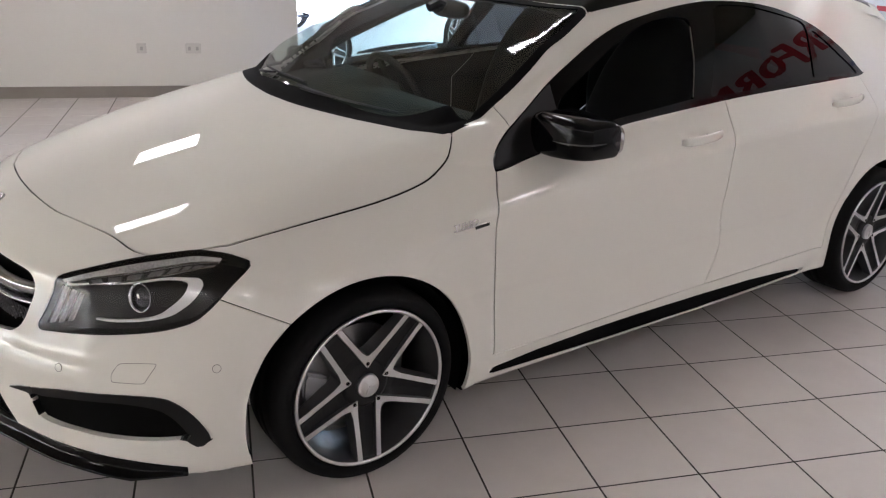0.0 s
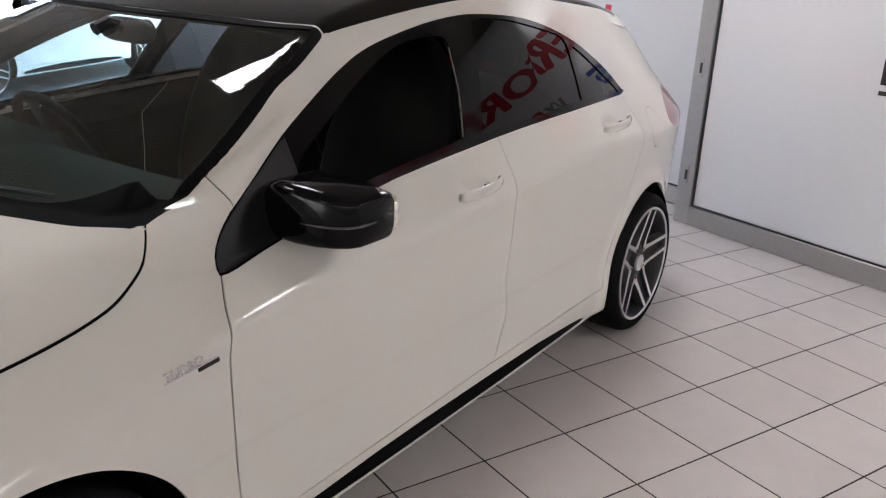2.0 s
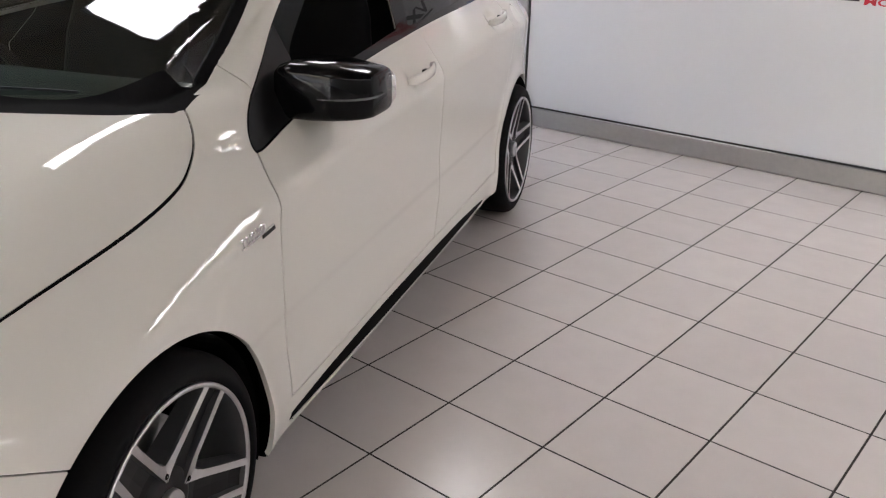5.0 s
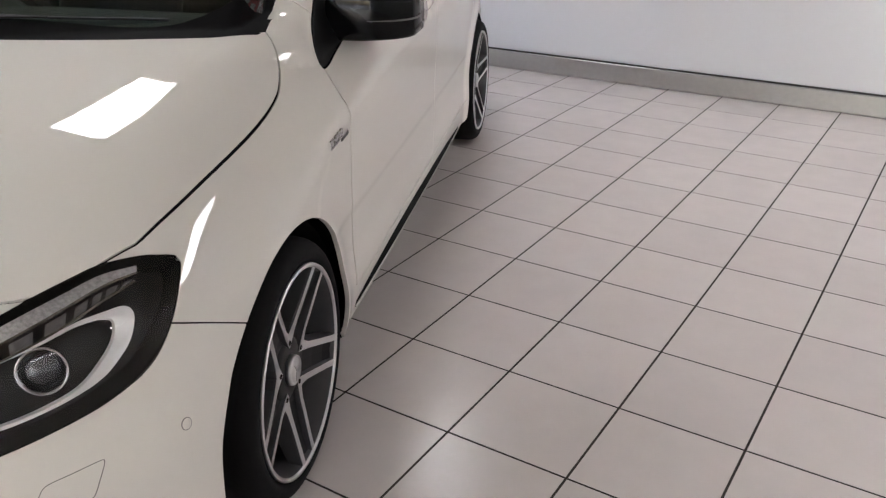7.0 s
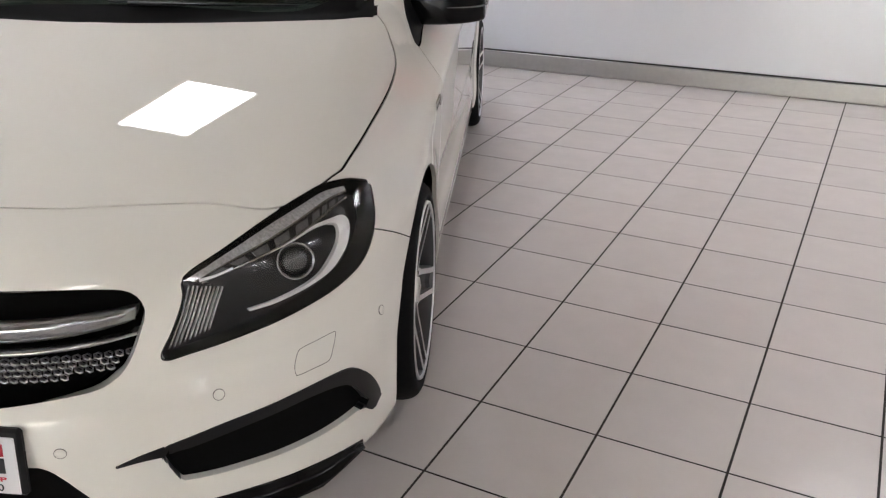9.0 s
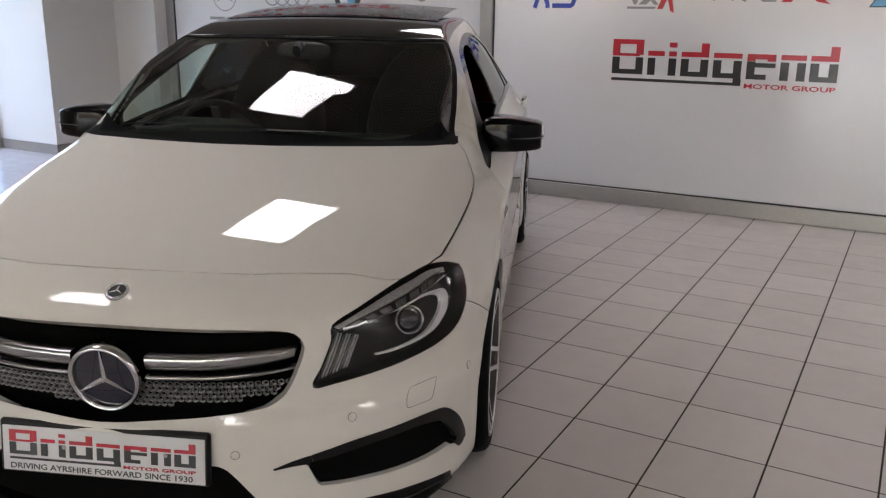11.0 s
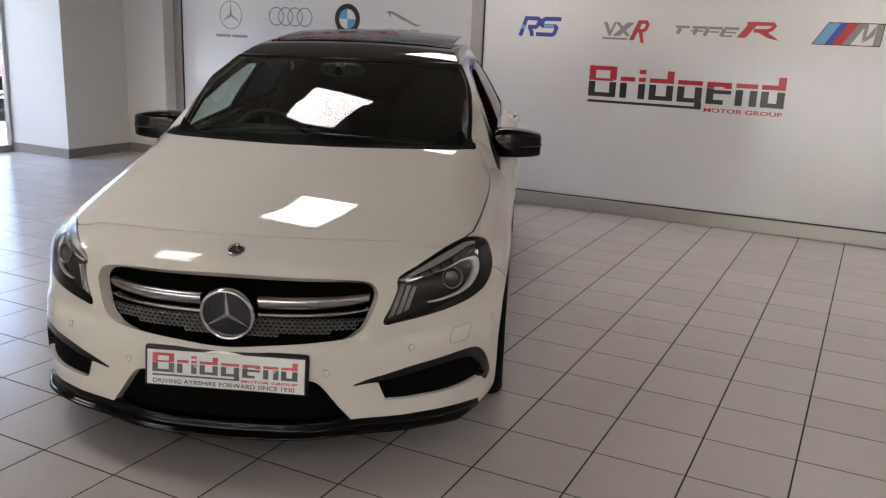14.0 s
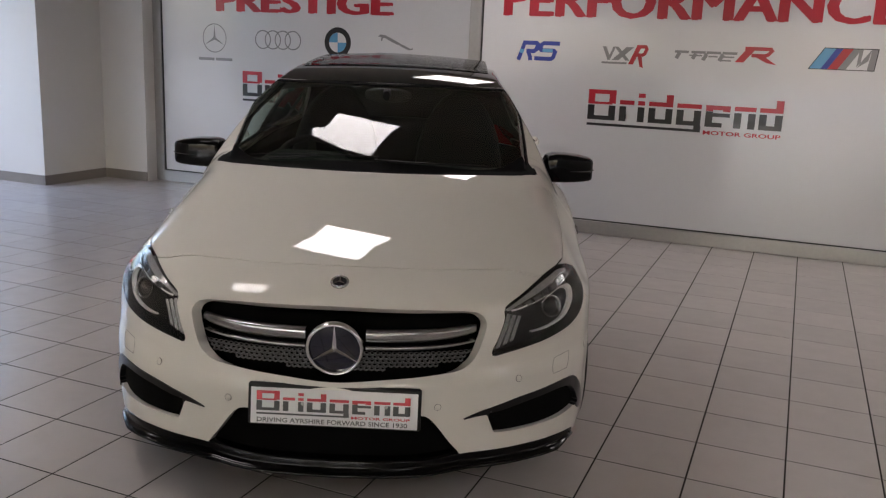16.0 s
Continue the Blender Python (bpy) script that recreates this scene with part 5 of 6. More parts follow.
grille = new("grille")
grille.parent = car
grille["label"] = "black grille with twin satin silver louvres"
shell("grille_back", "grille", M_black, grille, 0, rim=False, sink=0.085)
for z0, z1, zr in ((0.574, 0.613, 0.604), (0.547, 0.562, 0.566)):
    for sd in (1, -1):
        bm = bmesh.new()
        rows = []
        for i in range(15):
            s = 0.095 + (0.440 - 0.095) * i / 14
            up = 0.012 * (i / 14) ** 2
            y = grille_y(s, 0.60) + 0.020 + 0.02 * (i / 14) ** 6
            cz, hz = (z0 + z1) / 2 + up, (z1 - z0) / 2 * (1 - 0.35 * (i / 14) ** 4)
            rows.append([bm.verts.new((s, y + dy, cz + hz * dz)) for dy, dz in ((0.03, 1.0), (0.004, 1.0), (0.0, 0.6), (0.001, 0.0), (0.006, -0.7), (0.012, -1.0), (0.03, -1.0))])
        for u, v in zip(rows, rows[1:]):
            for j in range(6):
                bm.faces.new((u[j], u[j + 1], v[j + 1], v[j]))
        bm.faces.new(rows[-1])
        bmesh.ops.recalc_face_normals(bm, faces=bm.faces)
        part("louvre", sided(bm, sd), M_silver, grille, "satin silver louvre", True)
# open mesh below the louvres: rings of six sides, row over row
PITCH, RISE = 0.0175, 0.0128
cells = [((k + 0.5 * (row % 2)) * PITCH, 0.474 + row * RISE) for row in range(6) for k in range(-26, 27)]
room = line_dist(np.array([(abs(s), z) for s, z in cells]), GRILLE, True)
bm = bmesh.new()
for (s, z), d in zip(cells, room):
    if d > -0.012 or math.hypot(s, z - 0.560) < 0.078:
        continue
    y = grille_y(s, 0.56) + 0.040
    around = [radians(30 + 60 * j) for j in range(6)]
    o = [bm.verts.new((s + 0.0098 * math.cos(a), y, z + 0.0082 * math.sin(a))) for a in around]
    n = [bm.verts.new((s + 0.0066 * math.cos(a), y + 0.001, z + 0.0052 * math.sin(a))) for a in around]
    f = [bm.verts.new((s + 0.0060 * math.cos(a), y + 0.008, z + 0.0046 * math.sin(a))) for a in around]
    for j in range(6):
        bm.faces.new((o[j], o[(j + 1) % 6], n[(j + 1) % 6], n[j]))
        bm.faces.new((n[j], n[(j + 1) % 6], f[(j + 1) % 6], f[j]))
mesh_part = part("honeycomb", bm, material("mesh_grey", (0.13, 0.13, 0.135), 0.30, 0.5), grille, "dark grey honeycomb mesh")
mesh_part["kind"] = "stuff"
# round emblem: ring, dark glass and three rays
emblem = new("emblem")
emblem.parent = car
emblem["label"] = "round chrome ring emblem with three rays on dark glass"
em = Matrix.Translation((0, grille_y(0, 0.56) + 0.012, 0.558)) @ Matrix.Rotation(radians(8), 4, 'X') @ Matrix.Rotation(radians(-90), 4, 'Z')
part("emblem_ring", lathe(bmesh.new(), [(0.090, -0.035), (0.091, 0.0), (0.088, 0.008), (0.083, 0.010), (0.079, 0.005), (0.077, -0.004)], 64, closed=True, m=em), M_chrome, emblem, "chrome ring", True)
part("emblem_glass", lathe(bmesh.new(), [(0.079, -0.002), (0.05, 0.002), (0.02, 0.0035), (0.0005, 0.004)], 48, m=em), material("emblem_glass", (0.004, 0.006, 0.022), 0.03, Coat_Weight=1.0), emblem, "dark blue glossy disc", True)
for k in range(3):
    bm = bmesh.new()
    w, l = 0.0085, 0.079
    base = [bm.verts.new(p) for p in ((0.003, -w, 0), (0.003, w, 0), (0.003, 0.0012, l), (0.003, -0.0012, l))]
    ridge = [bm.verts.new(p) for p in ((0.010, 0, -0.004), (0.004, 0, l))]
    bm.faces.new((base[0], base[3], ridge[1], ridge[0]))
    bm.faces.new((base[2], base[1], ridge[0], ridge[1]))
    bm.faces.new((base[3], base[2], ridge[1]))
    bm.faces.new((base[1], base[0], ridge[0]))
    bmesh.ops.transform(bm, matrix=em @ Matrix.Rotation(radians(120 * k), 4, 'X'), verts=bm.verts)
    bmesh.ops.recalc_face_normals(bm, faces=bm.faces)
    part("emblem_ray", bm, M_chrome, emblem, "chrome ray")
bq = settle(np.array([[0.0, -0.792, 0.755]]), 5)[0]
bn = body_grad(bq[None])[0]
bm_at = Matrix.Translation(bq) @ Vector(bn / np.linalg.norm(bn)).to_track_quat('Z', 'Y').to_matrix().to_4x4()
badge = part("bonnet_badge", lathe(bmesh.new(), [(0.0215, 0.003), (0.0235, 0.0055), (0.0275, 0.0055), (0.0295, 0.003), (0.0295, -0.003), (0.0215, -0.003)], 40, axis='z', closed=True, m=bm_at), M_silver, car, "small round silver badge with a dark middle", True)
part("badge_field", lathe(bmesh.new(), [(0.0005, 0.0038), (0.0215, 0.0030), (0.0215, -0.003)], 32, axis='z', m=bm_at), M_trim, badge, "dark badge field")
for k in range(3):
    part("badge_ray", slab(bmesh.new(), [(-0.003, 0.0), (0.003, 0.0), (0.0005, 0.020), (-0.0005, 0.020)], 0.0036, 0.0052, bm_at @ Matrix.Rotation(radians(120 * k), 4, 'Z')), M_silver, badge)

# splitter under the bumper: an upright band, then a lip that stands out
split_top = hermite([(0.0, 0.205), (0.30, 0.212), (0.404, 0.222), (0.54, 0.215), (0.66, 0.209), (0.76, 0.195), (0.825, 0.178)])
for sd in (1, -1):
    bm = bmesh.new()
    rows = []
    for i in range(41):
        s = 0.806 * i / 40
        y = grille_y(s, 0.2)
        end = max(0, (i / 40 - 0.90) / 0.10)
        g = np.array([float(front_plan(np.array([s + 0.01]))[0] - front_plan(np.array([s - 0.01]))[0]) / 0.02, -1.0])
        g /= np.linalg.norm(g)
        zt = float(split_top(np.array([s]))[0])
        rows.append([bm.verts.new((s + g[0] * o * (1 - 0.75 * end), y + g[1] * o * (1 - 0.75 * end), zt - d * (1 - 0.55 * end))) for o, d in ((-0.05, 0.0), (0.002, 0.0), (0.004, 0.004), (0.003, 0.020), (0.006, 0.030), (0.018, 0.036), (0.024, 0.038), (0.027, 0.042), (0.024, 0.048), (0.010, 0.055), (-0.05, 0.058))])
    for u, v in zip(rows, rows[1:]):
        for j in range(11):
            bm.faces.new((u[j], u[(j + 1) % 11], v[(j + 1) % 11], v[j]))
    bm.faces.new(rows[-1])
    bmesh.ops.recalc_face_normals(bm, faces=bm.faces)
    part("splitter", sided(bm, sd), M_mirror, car, "gloss black front splitter", True)
    # parking sensors
    for s, z, face in ((0.328, 0.390, 0), (0.586, 0.450, 0), (0.841, 0.470, 1)):
        q = np.array([[s, grille_y(s, z) if not face else -0.455, z]])
        q = settle(q, 4)
        n = body_grad(q)[0]
        n = Vector(n / np.linalg.norm(n))
        bm = bmesh.new()
        lathe(bm, [(0.0005, 0.0015), (0.0080, 0.0015), (0.0092, 0.0005), (0.0100, 0.0012), (0.0108, -0.002)], 24, m=Matrix.Translation(q[0]) @ n.to_track_quat('X', 'Z').to_matrix().to_4x4())
        sensor = part("parking_sensor", sided(bm, sd), M_paint, car, "", True)
        bm = bmesh.new()
        lathe(bm, [(0.0102, 0.0012), (0.0114, 0.0010), (0.0114, -0.002), (0.0102, -0.002)], 24, closed=True, m=Matrix.Translation(q[0]) @ n.to_track_quat('X', 'Z').to_matrix().to_4x4())
        part("sensor_gap", sided(bm, sd), M_gap, sensor)

# thin inner tips of the intake blades
for sd in (1, -1):
    up = smooth_line([(0.411, 0.3435), (0.453, 0.358), (0.492, 0.3675)], 5)
    dn = smooth_line([(0.412, 0.3405), (0.453, 0.3455), (0.490, 0.3460)], 5)
    bm = bmesh.new()
    rows = []
    for (s0, z0), (s1, z1) in zip(up, dn):
        q = settle(np.array([(s0, grille_y(s0, z0), z0), (s1, grille_y(s1, z1), z1)]), 4)
        n = body_grad(q)
        n /= np.linalg.norm(n, axis=1)[:, None]
        rows.append([bm.verts.new(p) for p in (q[0] + n[0] * 0.004, q[1] + n[1] * 0.004, q[1] - n[1] * 0.01, q[0] - n[0] * 0.01)])
    for u, v in zip(rows, rows[1:]):
        for j in range(4):
            bm.faces.new((u[j], u[(j + 1) % 4], v[(j + 1) % 4], v[j]))
    bm.faces.new(rows[0])
    bm.faces.new(rows[-1])
    bmesh.ops.recalc_face_normals(bm, faces=bm.faces)
    part("blade_tip", sided(bm, sd), M_blade, car, "black tip of the intake blade")

# headlamp washer covers
for sd in (1, -1):
    line = smooth_line([(0.708, 0.440), (0.706, 0.458), (0.709, 0.478), (0.716, 0.484), (0.740, 0.486), (0.764, 0.487), (0.769, 0.482), (0.767, 0.460), (0.763, 0.441), (0.757, 0.436), (0.735, 0.436), (0.713, 0.436)], 3, True)
    q = settle(np.array([(s, grille_y(s, z), z) for s, z in line]), 5)
    bm = bmesh.new()
    tube(bm, [tuple(p) for p in q] + [tuple(q[0])], 0.0008, 5)
    part("washer_cover", sided(bm, sd), M_gap, car, "flush headlamp washer cover")

# show plate in its black holder
plate = new("number_plate")
plate.parent = car
plate["label"] = "white show plate with red and black lettering in a black holder"
pm = Matrix.Translation((0.01, -0.937, 0.386)) @ Matrix.Rotation(radians(83), 4, 'X')
plate.matrix_local = pm
bm = boxes(((-0.268, -0.064, -0.014), (0.268, 0.070, 0.004)), bevel=0.006)
part("plate_holder", bm, M_trim, plate, "black plastic plate holder")
part("plate_face", boxes(((-0.258, -0.058, 0.0045), (0.258, 0.056, 0.0065)), bevel=0.0012), material("plate_white", (0.74, 0.74, 0.75), 0.25, Coat_Weight=0.5), plate, "white plate face")


block_word(plate, 0.475, -0.240, -0.016, 0.0066, 0.062, 0.001)


for sx in (-0.098, 0.160):
    part("screw", lathe(bmesh.new(), [(0.0004, 0.0022), (0.004, 0.0020), (0.0055, 0.0006), (0.0055, 0.0)], 16, axis='z', m=Matrix.Translation((sx, 0.010, 0.0077))), M_latch, plate, "grey screw cap")
lettering("slogan", "DRIVING AYRSHIRE FORWARD SINCE 1930", 0.020, M_ink, plate, Matrix.Translation((-0.240, -0.052, 0.0072)), 1.22, 0.0004, 0.0002)["label"] = "black slogan lettering"


# door mirrors, handles, badge on the wing
def mirror(sd):
    mi = new("door_mirror")
    mi.parent = car
    mi["label"] = "gloss black door mirror with clear indicator strip"

    # housing: rounded box sections from the door outwards: x, bottom, top, front, rear
    rows = []
    bm = bmesh.new()
    for x, z0, z1, y0, y1 in ((0.770, 0.906, 1.006, 0.626, 0.764), (0.774, 0.901, 1.016, 0.619, 0.769), (0.786, 0.899, 1.027, 0.616, 0.771), (0.815, 0.898, 1.034, 0.614, 0.773), (0.865, 0.899, 1.034, 0.610, 0.776), (0.915, 0.902, 1.029, 0.614, 0.780), (0.955, 0.905, 1.022, 0.626, 0.784), (0.982, 0.908, 1.016, 0.642, 0.786), (0.995, 0.911, 1.011, 0.656, 0.785), (1.000, 0.916, 1.005, 0.666, 0.780)):
        cy, cz, hy, hz = (y0 + y1) / 2, (z0 + z1) / 2, (y1 - y0) / 2, (z1 - z0) / 2
        row = []
        for q in range(28):
            t = 2 * math.pi * q / 28
            c, n = math.cos(t), math.sin(t)
            row.append(bm.verts.new((x, cy + hy * math.copysign(abs(c) ** (0.30 if c < 0 else 0.28), c), cz + hz * math.copysign(abs(n) ** 0.32, n))))
        rows.append(row)
    for u, v in zip(rows, rows[1:]):
        for q in range(28):
            bm.faces.new((u[q], u[(q + 1) % 28], v[(q + 1) % 28], v[q]))
    bm.faces.new(rows[0])
    bm.faces.new(rows[-1])
    bmesh.ops.recalc_face_normals(bm, faces=bm.faces)
    part("mirror_housing", sided(bm, sd), M_mirror, mi, "gloss black mirror housing", True)
    bm = bmesh.new()
    blob(bm, (0.908, 0.784, 0.962), (0.100, 0.008, 0.048), 4, 10)
    for v in bm.verts:
        v.co.y += 0.06 * (v.co.x - 0.918)
    part("mirror_glass", sided(bm, sd), M_chrome, mi, "mirror glass", True)
    bm = bmesh.new()
    tube(bm, [(0.74, 0.668, 0.908), (0.79, 0.685, 0.912), (0.85, 0.70, 0.916), (0.90, 0.71, 0.92)], [0.032, 0.030, 0.026, 0.012], 12, 0.45)
    part("mirror_arm", sided(bm, sd), M_trim, mi, "black mirror arm", True)
    bm = bmesh.new()
    tube(bm, [(0.885, 0.613, 0.956), (0.935, 0.620, 0.957), (0.972, 0.638, 0.958), (0.988, 0.652, 0.959), (0.999, 0.672, 0.960), (1.002, 0.715, 0.961)], [0.003, 0.006, 0.008, 0.009, 0.009, 0.007], 8, 0.35)
    part("indicator", sided(bm, sd), M_indicator, mi, "clear indicator strip", True)


M_indicator = material("indicator_clear", (0.10, 0.10, 0.10), 0.12)


def handle(y, z, sd):
    h = new("door_handle")
    h.parent = car
    x = 0.874 if y < 2 else 0.857
    bm = bmesh.new()
    tube(bm, [(x - 0.004, y - 0.103, z - 0.004), (x + 0.012, y - 0.088, z - 0.002), (x + 0.021, y - 0.05, z + 0.001), (x + 0.023, y, z + 0.003), (x + 0.021, y + 0.05, z + 0.007), (x + 0.010, y + 0.092, z + 0.011), (x - 0.006, y + 0.105, z + 0.012)], [0.010, 0.015, 0.0165, 0.017, 0.0165, 0.015, 0.009], 12, 0.5, (1, 0, 0))
    part("grip", sided(bm, sd), M_paint, h, "cream painted pull handle", True)
    bm = bmesh.new()
    box(bm, (x - 0.006, y + 0.02, z - 0.004), (x + 0.006, y + 0.045, z + 0.012), 0.003)
    part("keyhole_shadow", sided(bm, sd), M_trim, h)


for sd in (1, -1):
    mirror(sd)
    handle(1.341, 0.883, sd)
    handle(2.283, 0.938, sd)
    # wing badge: a word on a silver bar with a small dark block
    wb = new("wing_badge")
    wb.parent = car
    wb["label"] = "silver turbo badge on the front wing"
    q = settle(np.array([[0.893, 0.310, 0.736]]), 4)[0]
    n = body_grad(q[None])[0]
    n = Vector(n / np.linalg.norm(n))
    zx = (Vector((0, 1, 0)) - n * n.y).normalized()
    up = n.cross(zx)
    if up.z < 0:
        up = -up
    m = Matrix((zx, up, n)).transposed().to_4x4()
    m.translation = Vector(q) + n * 0.001
    if sd < 0:
        wb.matrix_local = Matrix.Diagonal((-1, 1, 1, 1)) @ m @ Matrix.Diagonal((-1, 1, 1, 1))
    else:
        wb.matrix_local = m
    tl = Matrix.Rotation(radians(6), 4, 'Z')
    lettering("turbo_word", "TURBO", 0.024, M_chrome, wb, tl @ Matrix.Translation((-0.060, 0.003, 0)), 1.15, 0.0018, 0.0003)
    bm = boxes(((-0.062, -0.002, 0), (0.062, 0.002, 0.003)))
    bmesh.ops.transform(bm, matrix=tl, verts=bm.verts)
    part("badge_bar", bm, M_chrome, wb)
    bm = boxes(((0.015, -0.012, 0), (0.066, -0.002, 0.003)), bevel=0.0008)
    bmesh.ops.transform(bm, matrix=tl, verts=bm.verts)
    part("badge_block", bm, M_trim, wb, "dark block with bright edge")

# wipers lie low along the foot of the windscreen
def screen_z(x, y):
    return float(roof_mid(np.array([y - 0.40 * x * x]))[0]) - 0.075 * x * x


for a, b in (((-0.56, 0.345), (0.02, 0.225)), ((0.0, 0.205), (0.50, 0.305))):
    bm = bmesh.new()
    pts = []
    for i in range(11):
        x, y = a[0] + (b[0] - a[0]) * i / 10, a[1] + (b[1] - a[1]) * i / 10 - 0.03 * math.sin(math.pi * i / 10)
        pts.append((x, y, screen_z(x, y) + 0.004))
    tube(bm, pts, 0.005, 6, 0.6)
    part("wiper_blade", bm, M_trim, car, "black wiper blade")
for pts in ([(-0.46, 0.275), (-0.36, 0.250), (-0.25, 0.238)], [(0.06, 0.193), (0.15, 0.200), (0.25, 0.218)]):
    bm = bmesh.new()
    tube(bm, [(x, y, screen_z(x, y) + 0.010) for x, y in pts], [0.009, 0.008, 0.005], 8, 0.6)
    part("wiper_arm", bm, M_trim, car, "black wiper arm")

# bright seal down the rear edge of the front window
for sd in (1, -1):
    bm = bmesh.new()
    ys, zs = np.array([1.488, 1.455, 1.432, 1.398]), np.array([1.240, 1.135, 1.08, 1.004])
    tube(bm, [(float(side_x(np.array([y]), np.array([z]))[0]) - 0.004, y, z) for y, z in zip(ys, zs)], 0.0035, 6)
    part("window_seal", sided(bm, sd), M_silver, car, "bright thin window seal")

# roof: tilted glass panel and front seam
bm = bmesh.new()
rows = []
for j in range(9):
    y = 1.30 + 0.78 * j / 8
    row = []
    for i in range(13):
        s = -0.50 + i / 12
        z = float(roof_mid(np.array([y]))[0]) - 0.10 * s * s + 0.008 + 0.048 * (j / 8) ** 1.3
        row.append(bm.verts.new((s, y, z)))
    rows.append(row)
for u, v in zip(rows, rows[1:]):
    for i in range(12):
        bm.faces.new((u[i], u[i + 1], v[i + 1], v[i]))
bmesh.ops.solidify(bm, geom=list(bm.faces), thickness=0.012)
bmesh.ops.recalc_face_normals(bm, faces=bm.faces)
part("sunroof_panel", bm, M_gloss_black, car, "black glass sunroof tilted open", True)
bm = bmesh.new()
tube(bm, [(x, 0.914 + 0.22 * x * x, float(roof_mid(np.array([0.914 + 0.10 * x * x]))[0]) - 0.072 * x * x + 0.002) for x in np.linspace(-0.5, 0.5, 15)], 0.003, 6)
part("screen_top_seal", bm, M_trim, car)

# ---------------------------------------------------------------- car interior
M_seat = vary(material("seat_leather", (0.006, 0.006, 0.007), 0.55, Specular_IOR_Level=0.12), 40, 0.3, 0.08, 0.2, 300)
M_dash = vary(material("dashboard_plastic", (0.010, 0.013, 0.010), 0.7, Specular_IOR_Level=0.08), 60, 0.2, 0.05, 0.3, 500)


def seat(x):
    st = new("seat")
    st.parent = car
    st["label"] = "black leather seat with integrated headrest"
    bm = bmesh.new()
    blob(bm, (x, 1.28, 0.52), (0.25, 0.27, 0.10), 3.2, 12)
    part("cushion", bm, M_seat, st, "", True)
    bm = bmesh.new()

    def form(p):
        w = 1.0 - 0.38 * max(0, p.z) ** 1.5
        return Vector((p.x * w, p.y - 0.0, p.z))
    blob(bm, (0, 0, 0), (0.25, 0.085, 0.40), 2.8, 14, form)
    bmesh.ops.transform(bm, matrix=pose(x, 1.57, 0.88, -20), verts=bm.verts)
    part("backrest", bm, M_seat, st, "", True)


for x in (0.36, -0.36):
    seat(x)
bm = bmesh.new()
blob(bm, (0, 2.30, 0.78), (0.62, 0.12, 0.28), 3.5, 12)
part("rear_bench", bm, M_seat, car, "black rear bench", True)
bm = bmesh.new()
rows = []
for i in range(21):
    s = -0.72 + 1.44 * i / 20
    sw = 0.30 * s * s
    row = [(s, 0.30 + sw, 0.955 - 0.03 * abs(s)), (s, 0.48 + sw * 0.8, 0.975 - 0.03 * abs(s)), (s, 0.66 + sw * 0.4, 0.958 - 0.02 * abs(s)), (s, 0.74 + sw * 0.2, 0.92), (s, 0.76, 0.80), (s, 0.70, 0.60), (s, 0.60, 0.42)]
    if -0.52 < s < -0.18:
        row[2] = (s, row[2][1], 0.995)
        row[3] = (s, row[3][1] + 0.02, 0.955)
    rows.append([bm.verts.new(p) for p in row])
for u, v in zip(rows, rows[1:]):
    for j in range(6):
        bm.faces.new((u[j], u[j + 1], v[j + 1], v[j]))
bmesh.ops.recalc_face_normals(bm, faces=bm.faces)
part("dashboard", bm, M_dash, car, "dark grey dashboard", True)
bm = bmesh.new()
wm = pose(-0.36, 0.86, 0.88, -62)
lathe(bm, [(0.187 + 0.016 * math.cos(a), 0.016 * math.sin(a)) for a in np.linspace(0, 2 * math.pi, 10)[:-1]], 40, axis='z', closed=True, m=wm)
st_wheel = part("steering_wheel", bm, M_seat, car, "black steering wheel", True)
bm = bmesh.new()
blob(bm, (0, 0, -0.02), (0.085, 0.07, 0.035), 3, 10)
bmesh.ops.transform(bm, matrix=wm, verts=bm.verts)
part("wheel_boss", bm, M_dash, st_wheel, "", True)
for a in (0, 180, 270):
    bm = bmesh.new()
    box(bm, (0.06, -0.02, -0.02), (0.18, 0.02, -0.005), 0.004)
    bmesh.ops.transform(bm, matrix=wm @ Matrix.Rotation(radians(a), 4, 'Z'), verts=bm.verts)
    part("wheel_spoke", bm, M_silver if a != 270 else M_dash, st_wheel)
bm = bmesh.new()
blob(bm, (0, 0.86, 1.262), (0.115, 0.022, 0.034), 3, 12)
rv = part("rear_view_mirror", bm, M_trim, car, "black rear view mirror", True)
bm = bmesh.new()
tube(bm, [(0, 0.85, 1.27), (0, 0.80, 1.285), (0, 0.76, 1.268)], 0.018, 8)
part("mirror_stalk", bm, M_trim, rv)
bm = bmesh.new()
rows = []
for j in range(10):
    y = 1.0 + 2.0 * j / 9
    rows.append([bm.verts.new((s, y, float(roof_mid(np.array([y]))[0]) - 0.045 - 0.12 * s * s)) for s in np.linspace(-0.56, 0.56, 9)])
for u, v in zip(rows, rows[1:]):
    for i in range(8):
        bm.faces.new((u[i], u[i + 1], v[i + 1], v[i]))
part("headlining", bm, material("headlining_cloth", (0.02, 0.02, 0.02), 0.9), car, "dark cloth headlining", True)

# ---------------------------------------------------------------- outside the glass
M_asphalt = vary(material("car_park_paving", (0.10, 0.105, 0.115), 0.7), 3, 0.12, 0.1, 0.3, 120)
ground = structure("ground", boxes(((-80, -80, -0.30), (60, 80, -0.13))), M_asphalt, "grey paved car park", "ground")
M_leaf = vary(material("hedge_leaf", (0.06, 0.11, 0.035), 0.6), 5, 0.5)
M_bark = vary(material("tree_bark", (0.10, 0.075, 0.055), 0.9), 20, 0.3)
rng = random.Random(5)


